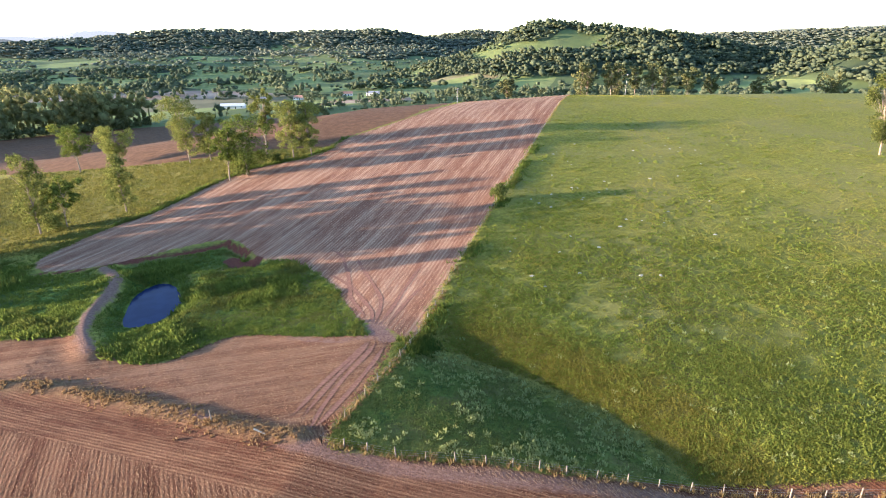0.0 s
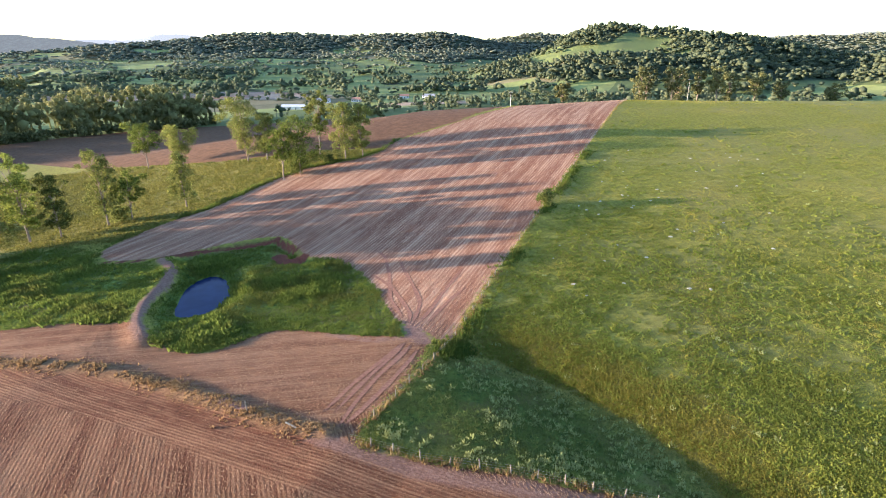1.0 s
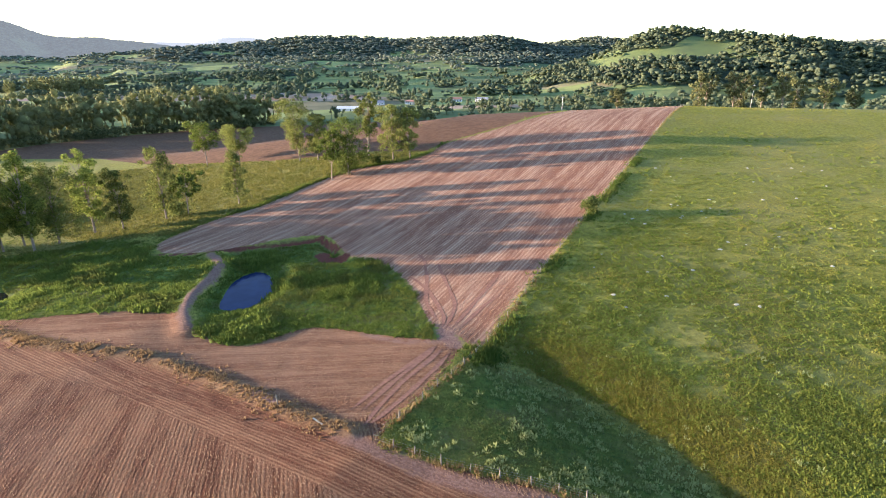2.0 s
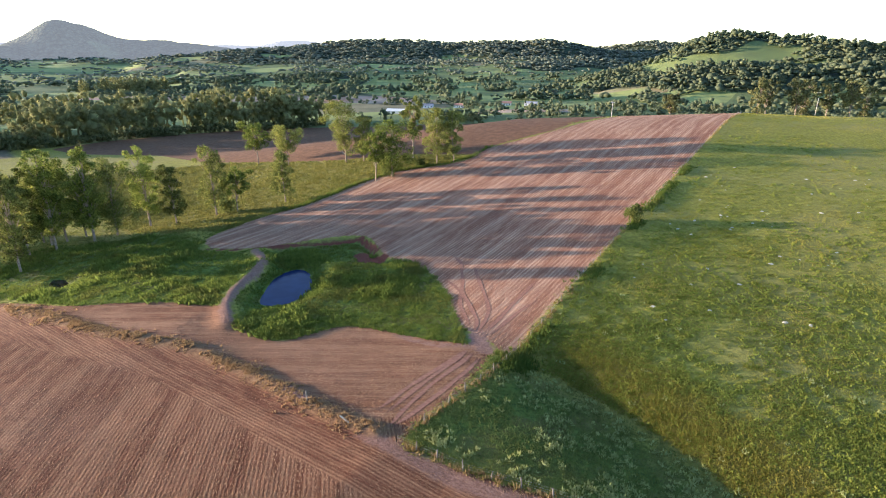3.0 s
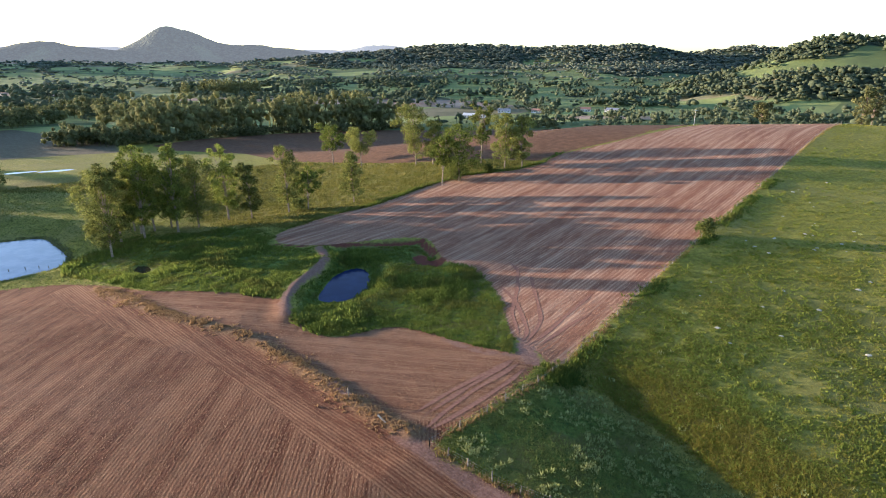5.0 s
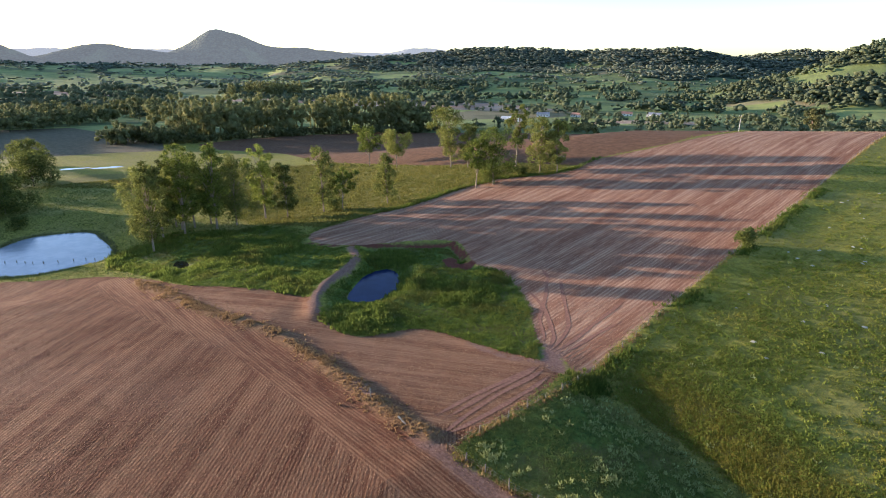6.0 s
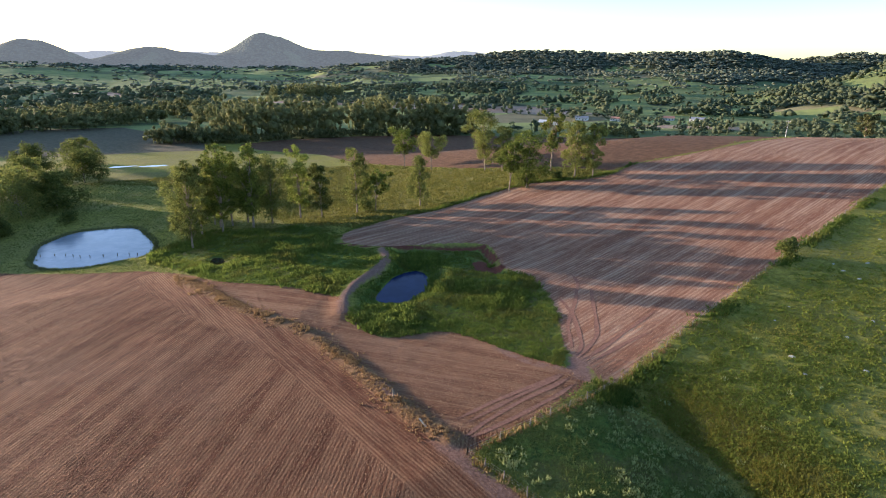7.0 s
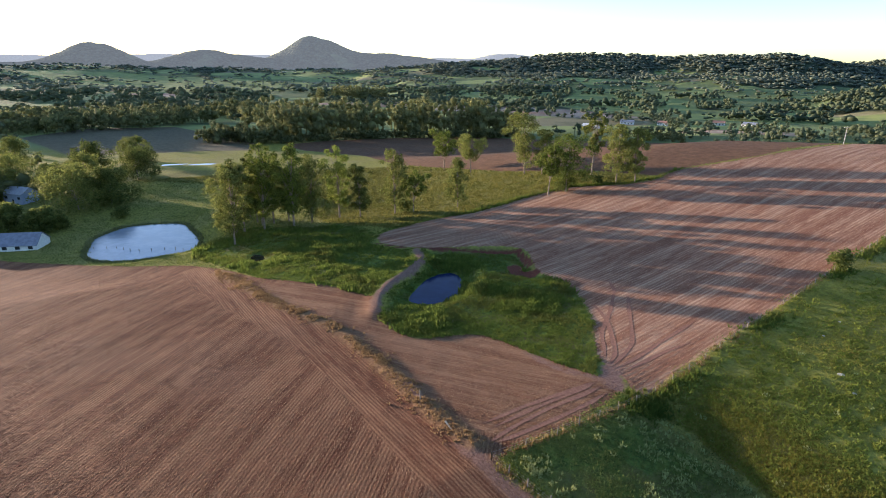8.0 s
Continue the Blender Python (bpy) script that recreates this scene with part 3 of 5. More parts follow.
VALLEY_TANS = tuple(np.array(q, float) for q in (
    ((-770, 640), (-600, 690), (-430, 700), (-280, 735), (-215, 790), (-330, 850), (-520, 850), (-690, 780)),
    ((-1250, 560), (-1000, 620), (-980, 700), (-1220, 660)), ((-130, 610), (-20, 640), (-20, 680), (-120, 660)),
))


def wood_cover(x, y):
    """How wooded the hills and the valley are, 0 to 1."""
    x, y = np.asarray(x, float), np.asarray(y, float)
    z = land(x, y)
    clump = patchy(x, y, 130, 3) * 0.6 + patchy(x, y, 45, 4) * 0.4
    bearing = np.degrees(np.arctan2(-x, y))
    east = soft(x + 0.12 * y, -120, 60)
    hill = np.maximum(soft(z, 6, 30), east * soft(z, -8, 4)) * (1 - 0.75 * soft(bearing, 36, 48))
    clearing = soft(patchy(x, y * 1.5, 150, 7), 0.50, 0.60) * np.where(z > 45, 0.25, 0.95) * (1 - 0.55 * soft(-bearing, 16, 24))
    bare = bump(x, y, 1185 * math.sin(radians(9.2)), 1185 * math.cos(radians(9.2)), 52, 26) + bump(x, y, 1235 * math.sin(radians(14.2)), 1235 * math.cos(radians(14.2)), 36, 26) + 0.5 * (patchy(x, y, 40, 19) - 0.5) > 0.5
    fields = np.max([inside(x, y, q) for q in VALLEY_GREENS + VALLEY_TANS], axis=0)
    return np.maximum(soft(clump, 0.62, 0.72) * 0.7, hill * (1 - clearing)) * ~bare * (1 - soft(fields, -12, 0))


def sheet_of_ground():
    cx, cy = 6.0, 2.0
    turns = np.concatenate([np.linspace(-60, 102, 361, endpoint=False), np.linspace(102, 300, 51, endpoint=False)])  # bearings to the left of +y
    rings = [20.0]
    while rings[-1] < 4950:
        rings.append(rings[-1] * 1.015 + 0.05)
    rings = np.array(rings)
    a, d = np.radians(turns)[None, :], rings[:, None]
    x, y = (cx - d * np.sin(a)).ravel(), (cy + d * np.cos(a)).ravel()
    z = land(x, y)
    n, k = len(turns), len(rings)
    i = np.arange(n)
    quads = np.concatenate([np.stack([r * n + i, r * n + (i + 1) % n, (r + 1) * n + (i + 1) % n, (r + 1) * n + i], -1) for r in range(k - 1)])[:, ::-1]
    # the middle, under the camera
    hub = len(x)
    x, y, z = np.append(x, cx), np.append(y, cy), np.append(z, height(cx, cy))
    fan = np.stack([np.full(n // 2, hub), 2 * np.arange(n // 2), (2 * np.arange(n // 2) + 1) % n, (2 * np.arange(n // 2) + 2) % n], -1)
    ob = smooth_shade(sheet("ground", np.stack([x, y, z], -1), np.concatenate([quads, fan]), GROUND))
    far = np.hypot(x, y)
    dist = {
        "near": inside(x, y, NEAR), "upper": inside(x, y, UPPER), "brown": inside(x, y, BROWN), "meadow": inside(x, y, MEADOW), "grey": inside(x, y, GREY),
        "basin": inside(x, y, BASIN_LOOP), "wet": np.maximum(inside(x, y, WET), inside(x, y, GULLY_SHADE) - 1),
        "dirt": np.maximum(np.maximum(1.2 - along(x, y, DAM), np.maximum(1.7 - along(x, y, GATEWAY), np.maximum(0.8 - along(x, y, BYWAY), 0.9 - along(x, y, BARE_GAP)))), -60),
        "bank": np.maximum(1.0 - along(x, y, BANK), 2.0 - along(x, y, BANK_EAST)), "flank": inside(x, y, FLANK), "loose": inside(x, y, LOOSE),
        "berm": 1.7 - along(x, y, BERM), "track": 0.25 - np.min([along(x, y, line) for line in TRACKS], axis=0), "strip": 4.5 - along(x, y, STRIP), "verge": 1.3 - along(x, y, HEADLAND),
        "far": soft(np.where(y > 330, far, np.where(x < -300, far - 80, 0)), 380, 470),
    }
    dist["tan"], dist["green"] = (np.max([inside(x, y, q) for q in some], axis=0) for some in (VALLEY_TANS, VALLEY_GREENS))
    dist["wood"] = wood_cover(x, y) * soft(far, 500, 700)
    for k, v in dist.items():
        at = ob.data.attributes.new(k, "FLOAT", "POINT")
        at.data.foreach_set("value", np.clip(v, -60, 60).astype(np.float32))
    return tagged(ob, "rolling farmland with stubble fields, green pasture and a wooded valley", "ground", kind="structure")


ground = sheet_of_ground()


def wheel_rut(line, wide, seed):
    """A worn wheel track pressed into the stubble."""
    rng = np.random.default_rng(seed)
    p = np.array(line, float)
    run = np.concatenate([[0], np.cumsum(np.hypot(*np.diff(p, axis=0).T))])
    q = np.arange(0, run[-1], 0.45)
    x, y = np.interp(q, run, p[:, 0]), np.interp(q, run, p[:, 1])
    for _ in range(6):
        x[1:-1], y[1:-1] = (x[:-2] + x[1:-1] + x[2:]) / 3, (y[:-2] + y[1:-1] + y[2:]) / 3
    dx, dy = np.gradient(x), np.gradient(y)
    k = np.hypot(dx, dy)
    w = wide * (0.7 + patchy(q, 0 * q, 3.1, seed) * 0.5 + 0.04 * rng.normal(size=len(q))) * soft(np.minimum(q, run[-1] - q), -0.5, 4)
    left, right = (x - dy / k * w, y + dx / k * w), (x + dy / k * w, y - dx / k * w)
    v = np.concatenate([np.stack([*left, land(*left) + 0.035], -1), np.stack([x, y, land(x, y) + 0.02], -1), np.stack([*right, land(*right) + 0.035], -1)])
    n, i = len(q), np.arange(len(q) - 1)
    f = np.concatenate([np.stack([i + n, i + n + 1, i + 1, i], -1), np.stack([i + 2 * n, i + 2 * n + 1, i + n + 1, i + n], -1)])
    return tagged(smooth_shade(sheet("track", v, f, RUT)), "dark wheel rut through stubble at the field gateway", "track", kind="structure")


for i, line in enumerate(TRACKS):
    wheel_rut(line, 0.42, 700 + i)


def far_hills(some, near, material, label):
    turns, rings = np.radians(np.arange(-72, 112, 0.2)), np.arange(near, near + 1240, 45.0)
    a, d = turns[None, :], rings[:, None]
    x, y = (-d * np.sin(a)).ravel(), (d * np.cos(a)).ravel()
    z = -16 + hills(x, y, some) * (0.955 + 0.05 * patchy(x, y, 160, 1) + 0.03 * patchy(x, y, 60, 2)) + 5 * patchy(x, y, 26, 3) - 2.5
    n, k = len(turns), len(rings)
    i = np.arange(n - 1)
    quads = np.concatenate([np.stack([r * n + i, (r + 1) * n + i, (r + 1) * n + i + 1, r * n + i + 1], -1) for r in range(k - 1)])
    ob = smooth_shade(sheet("backdrop", np.stack([x, y, z], -1), quads, material))
    return tagged(ob, label, "hills", kind="structure")


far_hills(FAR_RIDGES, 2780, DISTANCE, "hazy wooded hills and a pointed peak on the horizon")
far_hills(FARTHEST_RIDGES, 3730, FARTHEST, "low tableland on the horizon, pale with painted haze")


def water(name, loop, level, label, material=None):
    mid = loop.mean(0)
    ring = mid + (loop - mid) * 1.06
    verts = np.concatenate([np.c_[ring, np.full(len(ring), level)], [[*mid, level]]])
    n = len(ring)
    faces = np.stack([np.arange(n), (np.arange(n) + 1) % n, np.full(n, n)], -1)
    ob = sheet(name, verts, faces, material or WATER)
    return tagged(ob, label, "pond", kind="structure")


water("water_1", POND_LOOP, POND_Z, "small dark blue farm pond in a dug grassy basin")
water("water_2", LAKE_LOOP, LAKE_Z, "bright open pond beside the stubble field", SKY_PALE_WATER)
water("water_3", FAR_POND_LOOP, FAR_POND_Z, "narrow bright pond beyond the meadow", SKY_PALE_WATER)
water("water_4", PUDDLE_LOOP, PUDDLE_Z, "dark puddle among tall grass", DARK_WATER)


# ---- trees ----
def tube(points, radii, n=7):
    """A tapered limb through the points."""
    verts, faces = [], []
    for k, (p, r) in enumerate(zip(points, radii)):
        for j in range(n):
            a = 2 * math.pi * j / n
            verts.append((p[0] + r * math.cos(a), p[1] + r * math.sin(a), p[2]))
    for k in range(len(points) - 1):
        for j in range(n):
            faces.append((k * n + j, k * n + (j + 1) % n, (k + 1) * n + (j + 1) % n, (k + 1) * n + j))
    return np.array(verts), np.array(faces)


def merged(pieces):
    verts, faces, base = [], [], 0
    for v, f in pieces:
        verts.append(v), faces.append(f + base)
        base += len(v)
    return np.concatenate(verts), np.concatenate(faces)


def leaves(rng, centres, radii, count, size):
    """Leaf sprays over uneven clumps, most of them on the clumps' outsides: one bent quad each."""
    w = radii.prod(1) ** 0.67
    pick = rng.choice(len(centres), count, p=w / w.sum())
    v = rng.normal(size=(count, 3))
    v[:, 2] += 0.25
    v /= np.linalg.norm(v, axis=1)[:, None]
    lump = 1 + 0.22 * np.sin(5.1 * v[:, 0] + 2.0 * pick) * np.sin(4.3 * v[:, 1] + 1.3 * pick) + 0.16 * np.sin(9 * v[:, 2] + pick)
    r = rng.uniform(0.3, 1.0, count) ** 0.5 * lump * rng.uniform(0.85, 1.12, count)
    p = centres[pick] + v * r[:, None] * radii[pick]
    a = np.cross(v + 0.55 * rng.normal(size=(count, 3)), rng.normal(size=(count, 3)))
    a /= np.linalg.norm(a, axis=1)[:, None] + 1e-9
    b = np.cross(a, v + 0.45 * rng.normal(size=(count, 3)))
    b /= np.linalg.norm(b, axis=1)[:, None] + 1e-9
    s = (size * rng.uniform(0.55, 1.4, count))[:, None]
    corners = np.stack([p - a * s, p - b * s * 0.62, p + a * s, p + b * s * 0.62], 1).reshape(-1, 3)
    return corners, np.arange(4 * count).reshape(-1, 4)


def tree(name, high, wide, seed, leaf, style="eucalypt", count=2600, size=0.42, bark=None):
    """A tree at the origin: Empty > trunk with limbs, crown of leaf clumps."""
    rng = np.random.default_rng(seed)
    root = empty(name, Matrix.Identity(4))
    r0 = 0.009 * high + 0.05
    lean = rng.normal(0, 0.035 * high, 2)
    top, first, n = {"eucalypt": (0.90, 0.17, 36), "round": (0.62, 0.10, 44), "column": (0.92, 0.14, 34), "spread": (0.84, 0.40, 30), "bush": (0.4, 0.15, 14)}[style]
    ks = np.linspace(0, 1, 8)
    spine = np.stack([lean[0] * ks**1.6 + rng.normal(0, 0.013 * high, 8) * ks, lean[1] * ks**1.6 + rng.normal(0, 0.013 * high, 8) * ks, -0.3 + ks * (top * high + 0.3)], -1)
    pieces = [tube(spine, r0 * (1.25 - 1.1 * ks))]
    clumps, radii = [], []
    for i in range(n):
        f = (i + rng.uniform(0, 1)) / n
        h = first + (0.93 - first) * f
        if style == "eucalypt":
            reach, rad = wide * 0.5 * rng.uniform(0.1, 0.95) * (0.55 + 0.8 * f * (1.5 - f)) * (0.6 if f > 0.85 else 1), wide * rng.uniform(0.075, 0.165)
        elif style == "spread":
            reach, rad = wide * 0.5 * rng.uniform(0.2, 1.0) * (0.5 + 0.75 * f) * (0.75 if f > 0.8 else 1), wide * rng.uniform(0.075, 0.15)
        elif style == "column":
            reach, rad = wide * 0.5 * rng.uniform(0, 0.85) * (0.6 if f > 0.85 else 1), wide * rng.uniform(0.11, 0.22)
        elif style == "round":
            reach, rad = wide * 0.5 * rng.uniform(0.15, 0.86) * math.sqrt(max(0.1, 1 - (f - 0.3) ** 2 / 0.55)), wide * rng.uniform(0.08, 0.15)
            h *= 0.92
        else:
            reach, rad = wide * 0.5 * rng.uniform(0.1, 0.72), wide * rng.uniform(0.15, 0.24)
            h = min(h, 0.78)
        a = 2.4 * i + rng.uniform(-0.7, 0.7)
        hold = np.array([np.interp(min(h * 0.80, top) * high, spine[:, 2], spine[:, q]) for q in range(3)])
        end = np.array([hold[0] + reach * math.cos(a), hold[1] + reach * math.sin(a), h * high])
        mid = 0.5 * (hold + end) + np.array([0, 0, -0.03 * high])
        if style != "bush":
            start = hold - np.array([0, 0, min(hold[2] * 0.25, 0.12 * high)])
            pieces.append(tube([start, 0.5 * (start + mid), mid, end], [r0 * 0.36, r0 * 0.28, r0 * 0.2, r0 * 0.07], 5))
        clumps.append(end)
        radii.append((rad, rad * rng.uniform(0.8, 1.15), rad * rng.uniform(0.62, 1.0)))
    v, f = merged(pieces)
    smooth_shade(sheet("trunk", v, f, bark or BARK, root))
    v, f = leaves(rng, np.array(clumps), np.array(radii), count, size)
    v[:, 2] = np.maximum(v[:, 2], 0.15)
    sheet("crown", v, f, leaf, root)
    return root


def settle(root, x, y, turn=0.0):
    root.matrix_basis = pose(x, y, height(x, y) - 0.1, 0, 0, turn)
    return root


TREES = (  # x, y, height, width, style, leaf
    (-136.6, 146.7, 28.2, 13.5, "eucalypt", LEAF), (-128.1, 149.1, 20.7, 12.0, "eucalypt", LEAF_OLIVE), (-119.1, 158.4, 24.7, 11.0, "column", LEAF_OLIVE),
    (-114.0, 163.0, 15.5, 11.5, "spread", LEAF), (-100.8, 173.2, 19.4, 10.0, "column", LEAF_OLIVE), (-160.1, 246.9, 21.8, 17.0, "spread", LEAF),
    (-137.1, 237.6, 19.5, 17.0, "spread", LEAF_OLIVE), (-102.8, 229.8, 28.9, 20.0, "eucalypt", LEAF_OLIVE), (-93.7, 228.6, 20.6, 13.0, "eucalypt", LEAF_OLIVE),
    (-74.1, 194.5, 19.5, 10.5, "spread", LEAF), (-69.3, 199.4, 22.4, 20.5, "eucalypt", LEAF), (-67.4, 219.2, 28.0, 11.0, "spread", LEAF_OLIVE),
    (-56.1, 216.0, 23.6, 16.0, "eucalypt", LEAF_OLIVE), (-49.4, 217.5, 21.4, 12.0, "eucalypt", LEAF_OLIVE),
    (-153.5, 124.6, 31.5, 12.0, "eucalypt", LEAF), (-152.0, 128.5, 26.0, 13.0, "eucalypt", LEAF), (-142.1, 129.5, 31.0, 12.5, "eucalypt", LEAF),
    (-140.1, 136.3, 25.0, 15.0, "column", LEAF_DARK), (-150.1, 133.8, 24.0, 17.0, "eucalypt", LEAF), (-159.2, 126.5, 21.6, 19.0, "eucalypt", LEAF_OLIVE),
    (-169.5, 130.8, 22.0, 16.0, "eucalypt", LEAF_OLIVE), (-155.0, 113.5, 25.0, 17.0, "eucalypt", LEAF_OLIVE), (-141.0, 104.5, 25.5, 15.5, "eucalypt", LEAF_OLIVE), (-147.0, 120.5, 29.0, 13.0, "eucalypt", LEAF), (-151.5, 115.5, 27.0, 12.0, "eucalypt", LEAF_OLIVE),
    (147.5, 180.5, 27.0, 14.0, "eucalypt", LEAF_OLIVE),
    (-306.5, 97.1, 21.0, 34.0, "round", LEAF_DARK), (-247.0, 100.6, 20.5, 36.0, "round", LEAF_DARK), (-246.1, 113.7, 18.0, 25.0, "round", LEAF_DARK),
    (-294.3, 149.1, 19.0, 27.0, "round", LEAF_DARK), (-284.6, 107.6, 17.0, 20.0, "round", LEAF_DARK), (-274.0, 116.4, 22.0, 20.0, "round", LEAF_DARK),
    (-350.0, 149.8, 17.0, 26.0, "round", LEAF_DARK), (-357.7, 178.8, 18.0, 24.0, "round", LEAF_DARK), (-387.0, 123.0, 20.0, 28.0, "round", LEAF_DARK),
    (-222.1, 80.3, 10.0, 15.0, "round", LEAF_DARK), (-236.8, 72.1, 11.0, 18.0, "round", LEAF_DARK),
)
for i, (x, y, high, wide, style, leaf) in enumerate(TREES):
    big = style == "round"
    count = 8500 if big else int(2500 + 17 * high * wide)
    ob = settle(tree("tree", high, wide, 100 + i, leaf, style, count, 0.38 if big else 0.25), x, y, 40 * i)
    words = {"eucalypt": "tall eucalyptus with lumpy olive crown and pale trunk in rough meadow", "round": "broad rounded dark green tree standing in the meadow", "column": "slender dense olive-green tree beside the field edge",
             "spread": "eucalyptus with bare lower trunk and spreading airy crown"}[style]
    tagged(ob, words, "tree", group="trees round the meadow")

# tall brownish trees behind the pasture crest
for i, (x, y, high, wide) in enumerate(((112, 440, 29, 14), (121, 452, 31, 13), (141, 455, 32, 16), (150, 470, 34, 15), (163, 462, 30, 15), (176, 458, 33, 17), (190, 470, 30, 15), (201, 452, 27, 14), (330, 470, 27, 19), (346, 480, 25, 16), (60, 470, 22, 13), (236, 480, 25, 14), (270, 470, 22, 15))):
    tagged(settle(tree("tree", 0.9 * high, wide, 500 + i, LEAF_RUSSET, "spread" if i % 3 else "eucalypt", 1900, 0.6), 0.88 * x, y - 55, 30 * i), "tall brownish eucalyptus behind the pasture crest", "tree", group="trees behind the crest")

BUSHES = ((-117.5, 161.2, 5.0, 8.4), (-70.9, 200.5, 5.0, 9.0), (-62.5, 211.8, 3.6, 7.0), (17.0, 149.2, 4.6, 6.0), (-217.3, 104.3, 4.6, 8.0))
for i, (x, y, high, wide) in enumerate(BUSHES):
    tagged(settle(tree("bush", high, wide, 300 + i, LEAF_DARK, "bush", 1500, 0.28), x, y), "dense rounded dark green bush beside the field fence" if i == 3 else "low rounded dark green bush under the trees", "bush", group="bushes")


# ---- woods: uncountable trees, a mesh for each stand ----
def ball(level):
    """Unit icosphere: corners and triangles."""
    bm = bmesh.new()
    bmesh.ops.create_icosphere(bm, subdivisions=level, radius=1)
    bm.verts.index_update()
    v, f = np.array([p.co[:] for p in bm.verts]), np.array([[p.index for p in q.verts] for q in bm.faces])
    bm.free()
    return v, f


def stand(name, x, y, high, wide, quads, size, leaf, seed, label, trunks=False, lobes=5, level=1):
    """Many crowns in one mesh: lumpy lobes of foliage, with loose leaf sprays over them."""
    rng = np.random.default_rng(seed)
    n = len(x)
    z = land(x, y)
    off = rng.normal(size=(n, lobes, 3)) * np.array([0.25, 0.25, 0.19])
    off[:, :, 2] += 0.54
    mids = np.stack([x, y, z], -1)[:, None, :] + off * np.stack([wide, wide, high], -1)[:, None, :]
    mids[:, :, 2] = np.clip(mids[:, :, 2], z[:, None] + 0.16 * high[:, None], z[:, None] + 0.84 * high[:, None])
    rad = (5 / (lobes + 2)) ** 0.5 * rng.uniform(0.20, 0.36, (n, lobes))[:, :, None] * np.stack([wide, wide, 0.8 * np.minimum(high, 1.3 * wide)], -1)[:, None, :]
    bv, bf = ball(level)
    k, m = n * lobes, len(bv)
    rough = 1 + 0.30 * rng.normal(size=(k, m, 1)).clip(-1.6, 1.6)
    corners = (mids.reshape(k, 1, 3) + bv[None] * rad.reshape(k, 1, 3) * rough * (0.72 if quads > 30 else 0.9)).reshape(-1, 3)
    faces = (bf[None] + (m * np.arange(k))[:, None, None]).reshape(-1, 3)
    if quads:
        tree_i = np.repeat(np.arange(n), quads)
        lobe_i = rng.integers(0, lobes, n * quads)
        v = rng.normal(size=(n * quads, 3))
        v[:, 2] += 0.2
        v /= np.linalg.norm(v, axis=1)[:, None]
        p = mids[tree_i, lobe_i] + v * rad[tree_i, lobe_i] * rng.uniform(0.75, 1.12, (n * quads, 1))
        a = np.cross(v, rng.normal(size=v.shape))
        a /= np.linalg.norm(a, axis=1)[:, None] + 1e-9
        b = np.cross(v + 0.4 * rng.normal(size=v.shape), a)
        s = (size * np.sqrt(wide[tree_i] / wide.mean()) * rng.uniform(0.6, 1.4, n * quads))[:, None]
        sprays = np.stack([p - a * s, p - b * s * 0.7, p + a * s, p + b * s * 0.7], 1).reshape(-1, 3)
        q = len(corners) + np.arange(4 * n * quads).reshape(-1, 4)
        corners, faces = np.concatenate([corners, sprays]), np.concatenate([faces, q[:, [0, 1, 2]], q[:, [0, 2, 3]]])
    if trunks:
        r = 0.02 * high[:, None]
        foot, top = np.stack([x, y, z - 0.3], -1), np.stack([x, y, z + 0.7 * high], -1)
        ex, ey = np.array([1.0, 0.6, 0]), np.array([-0.5, 1.0, 0])
        posts = np.stack([foot - r * ex, foot + r * ex, top + 0.3 * r * ex, top - 0.3 * r * ex, foot - r * ey, foot + r * ey, top + 0.3 * r * ey, top - 0.3 * r * ey], 1).reshape(-1, 3)
        q = len(corners) + np.arange(8 * n).reshape(-1, 4)
        corners, faces = np.concatenate([corners, posts]), np.concatenate([faces, q[:, [0, 1, 2]], q[:, [0, 2, 3]]])
    ob = smooth_shade(sheet(name, corners, faces, leaf))
    return tagged(ob, label, "woodland", kind="stuff")


def scattered(rng, band, depth, spacing):
    """Points along a line, in a belt of some depth to its left side."""
    xs, ys = [], []
    for (ax, ay), (bx, by) in zip(band[:-1], band[1:]):
        ux, uy = bx - ax, by - ay
        long = math.hypot(ux, uy)
        ux, uy = ux / long, uy / long
        for _ in range(int(long * abs(depth) / spacing**2)):
            s, d = rng.uniform(0, long), depth * rng.uniform(0, 1)
            xs.append(ax + s * ux - d * uy), ys.append(ay + s * uy + d * ux)
    return np.array(xs), np.array(ys)


def belt(name, band, depth, spacing, high, wide, quads, size, leaf, seed, label):
    rng = np.random.default_rng(seed)
    x, y = scattered(rng, band, depth, spacing)
    n = len(x)
    return stand(name, x, y, high * rng.uniform(0.65, 1.15, n), wide * rng.uniform(0.7, 1.25, n), quads, size, leaf, seed + 1, label, True, 7)


belt("woodland", ((-250, 505), (-268, 468), (-303, 442), (-336, 410), (-362, 352), (-372, 300)), -85, 10.5, 37, 15, 300, 0.5, WOOD_LEAF, 11, "dark dense belt of tall trees behind the ploughed field")
belt("woodland", ((-372, 300), (-372, 276), (-415, 262), (-455, 285)), -40, 8, 15, 10, 160, 0.5, WOOD_LEAF, 12, "dark thicket at the end of the tree belt")
belt("woodland", ((-250, 500), (-266, 464), (-300, 438), (-333, 407), (-358, 350), (-368, 300)), -14, 4.2, 8, 7, 70, 0.7, WOOD_LEAF, 17, "dark undergrowth along the edge of the tree belt")
belt("woodland", ((-600, 120), (-560, 205), (-556, 255), (-566, 316), (-585, 395), (-560, 450)), 120, 11, 20, 13, 120, 0.65, WOOD_LEAF, 13, "wide dark wood behind the grey field")
belt("woodland", ((-330, 120), (-345, 90), (-350, 40), (-300, 20)), 60, 10, 15, 13, 180, 0.5, WOOD_LEAF, 14, "dark trees behind the house")
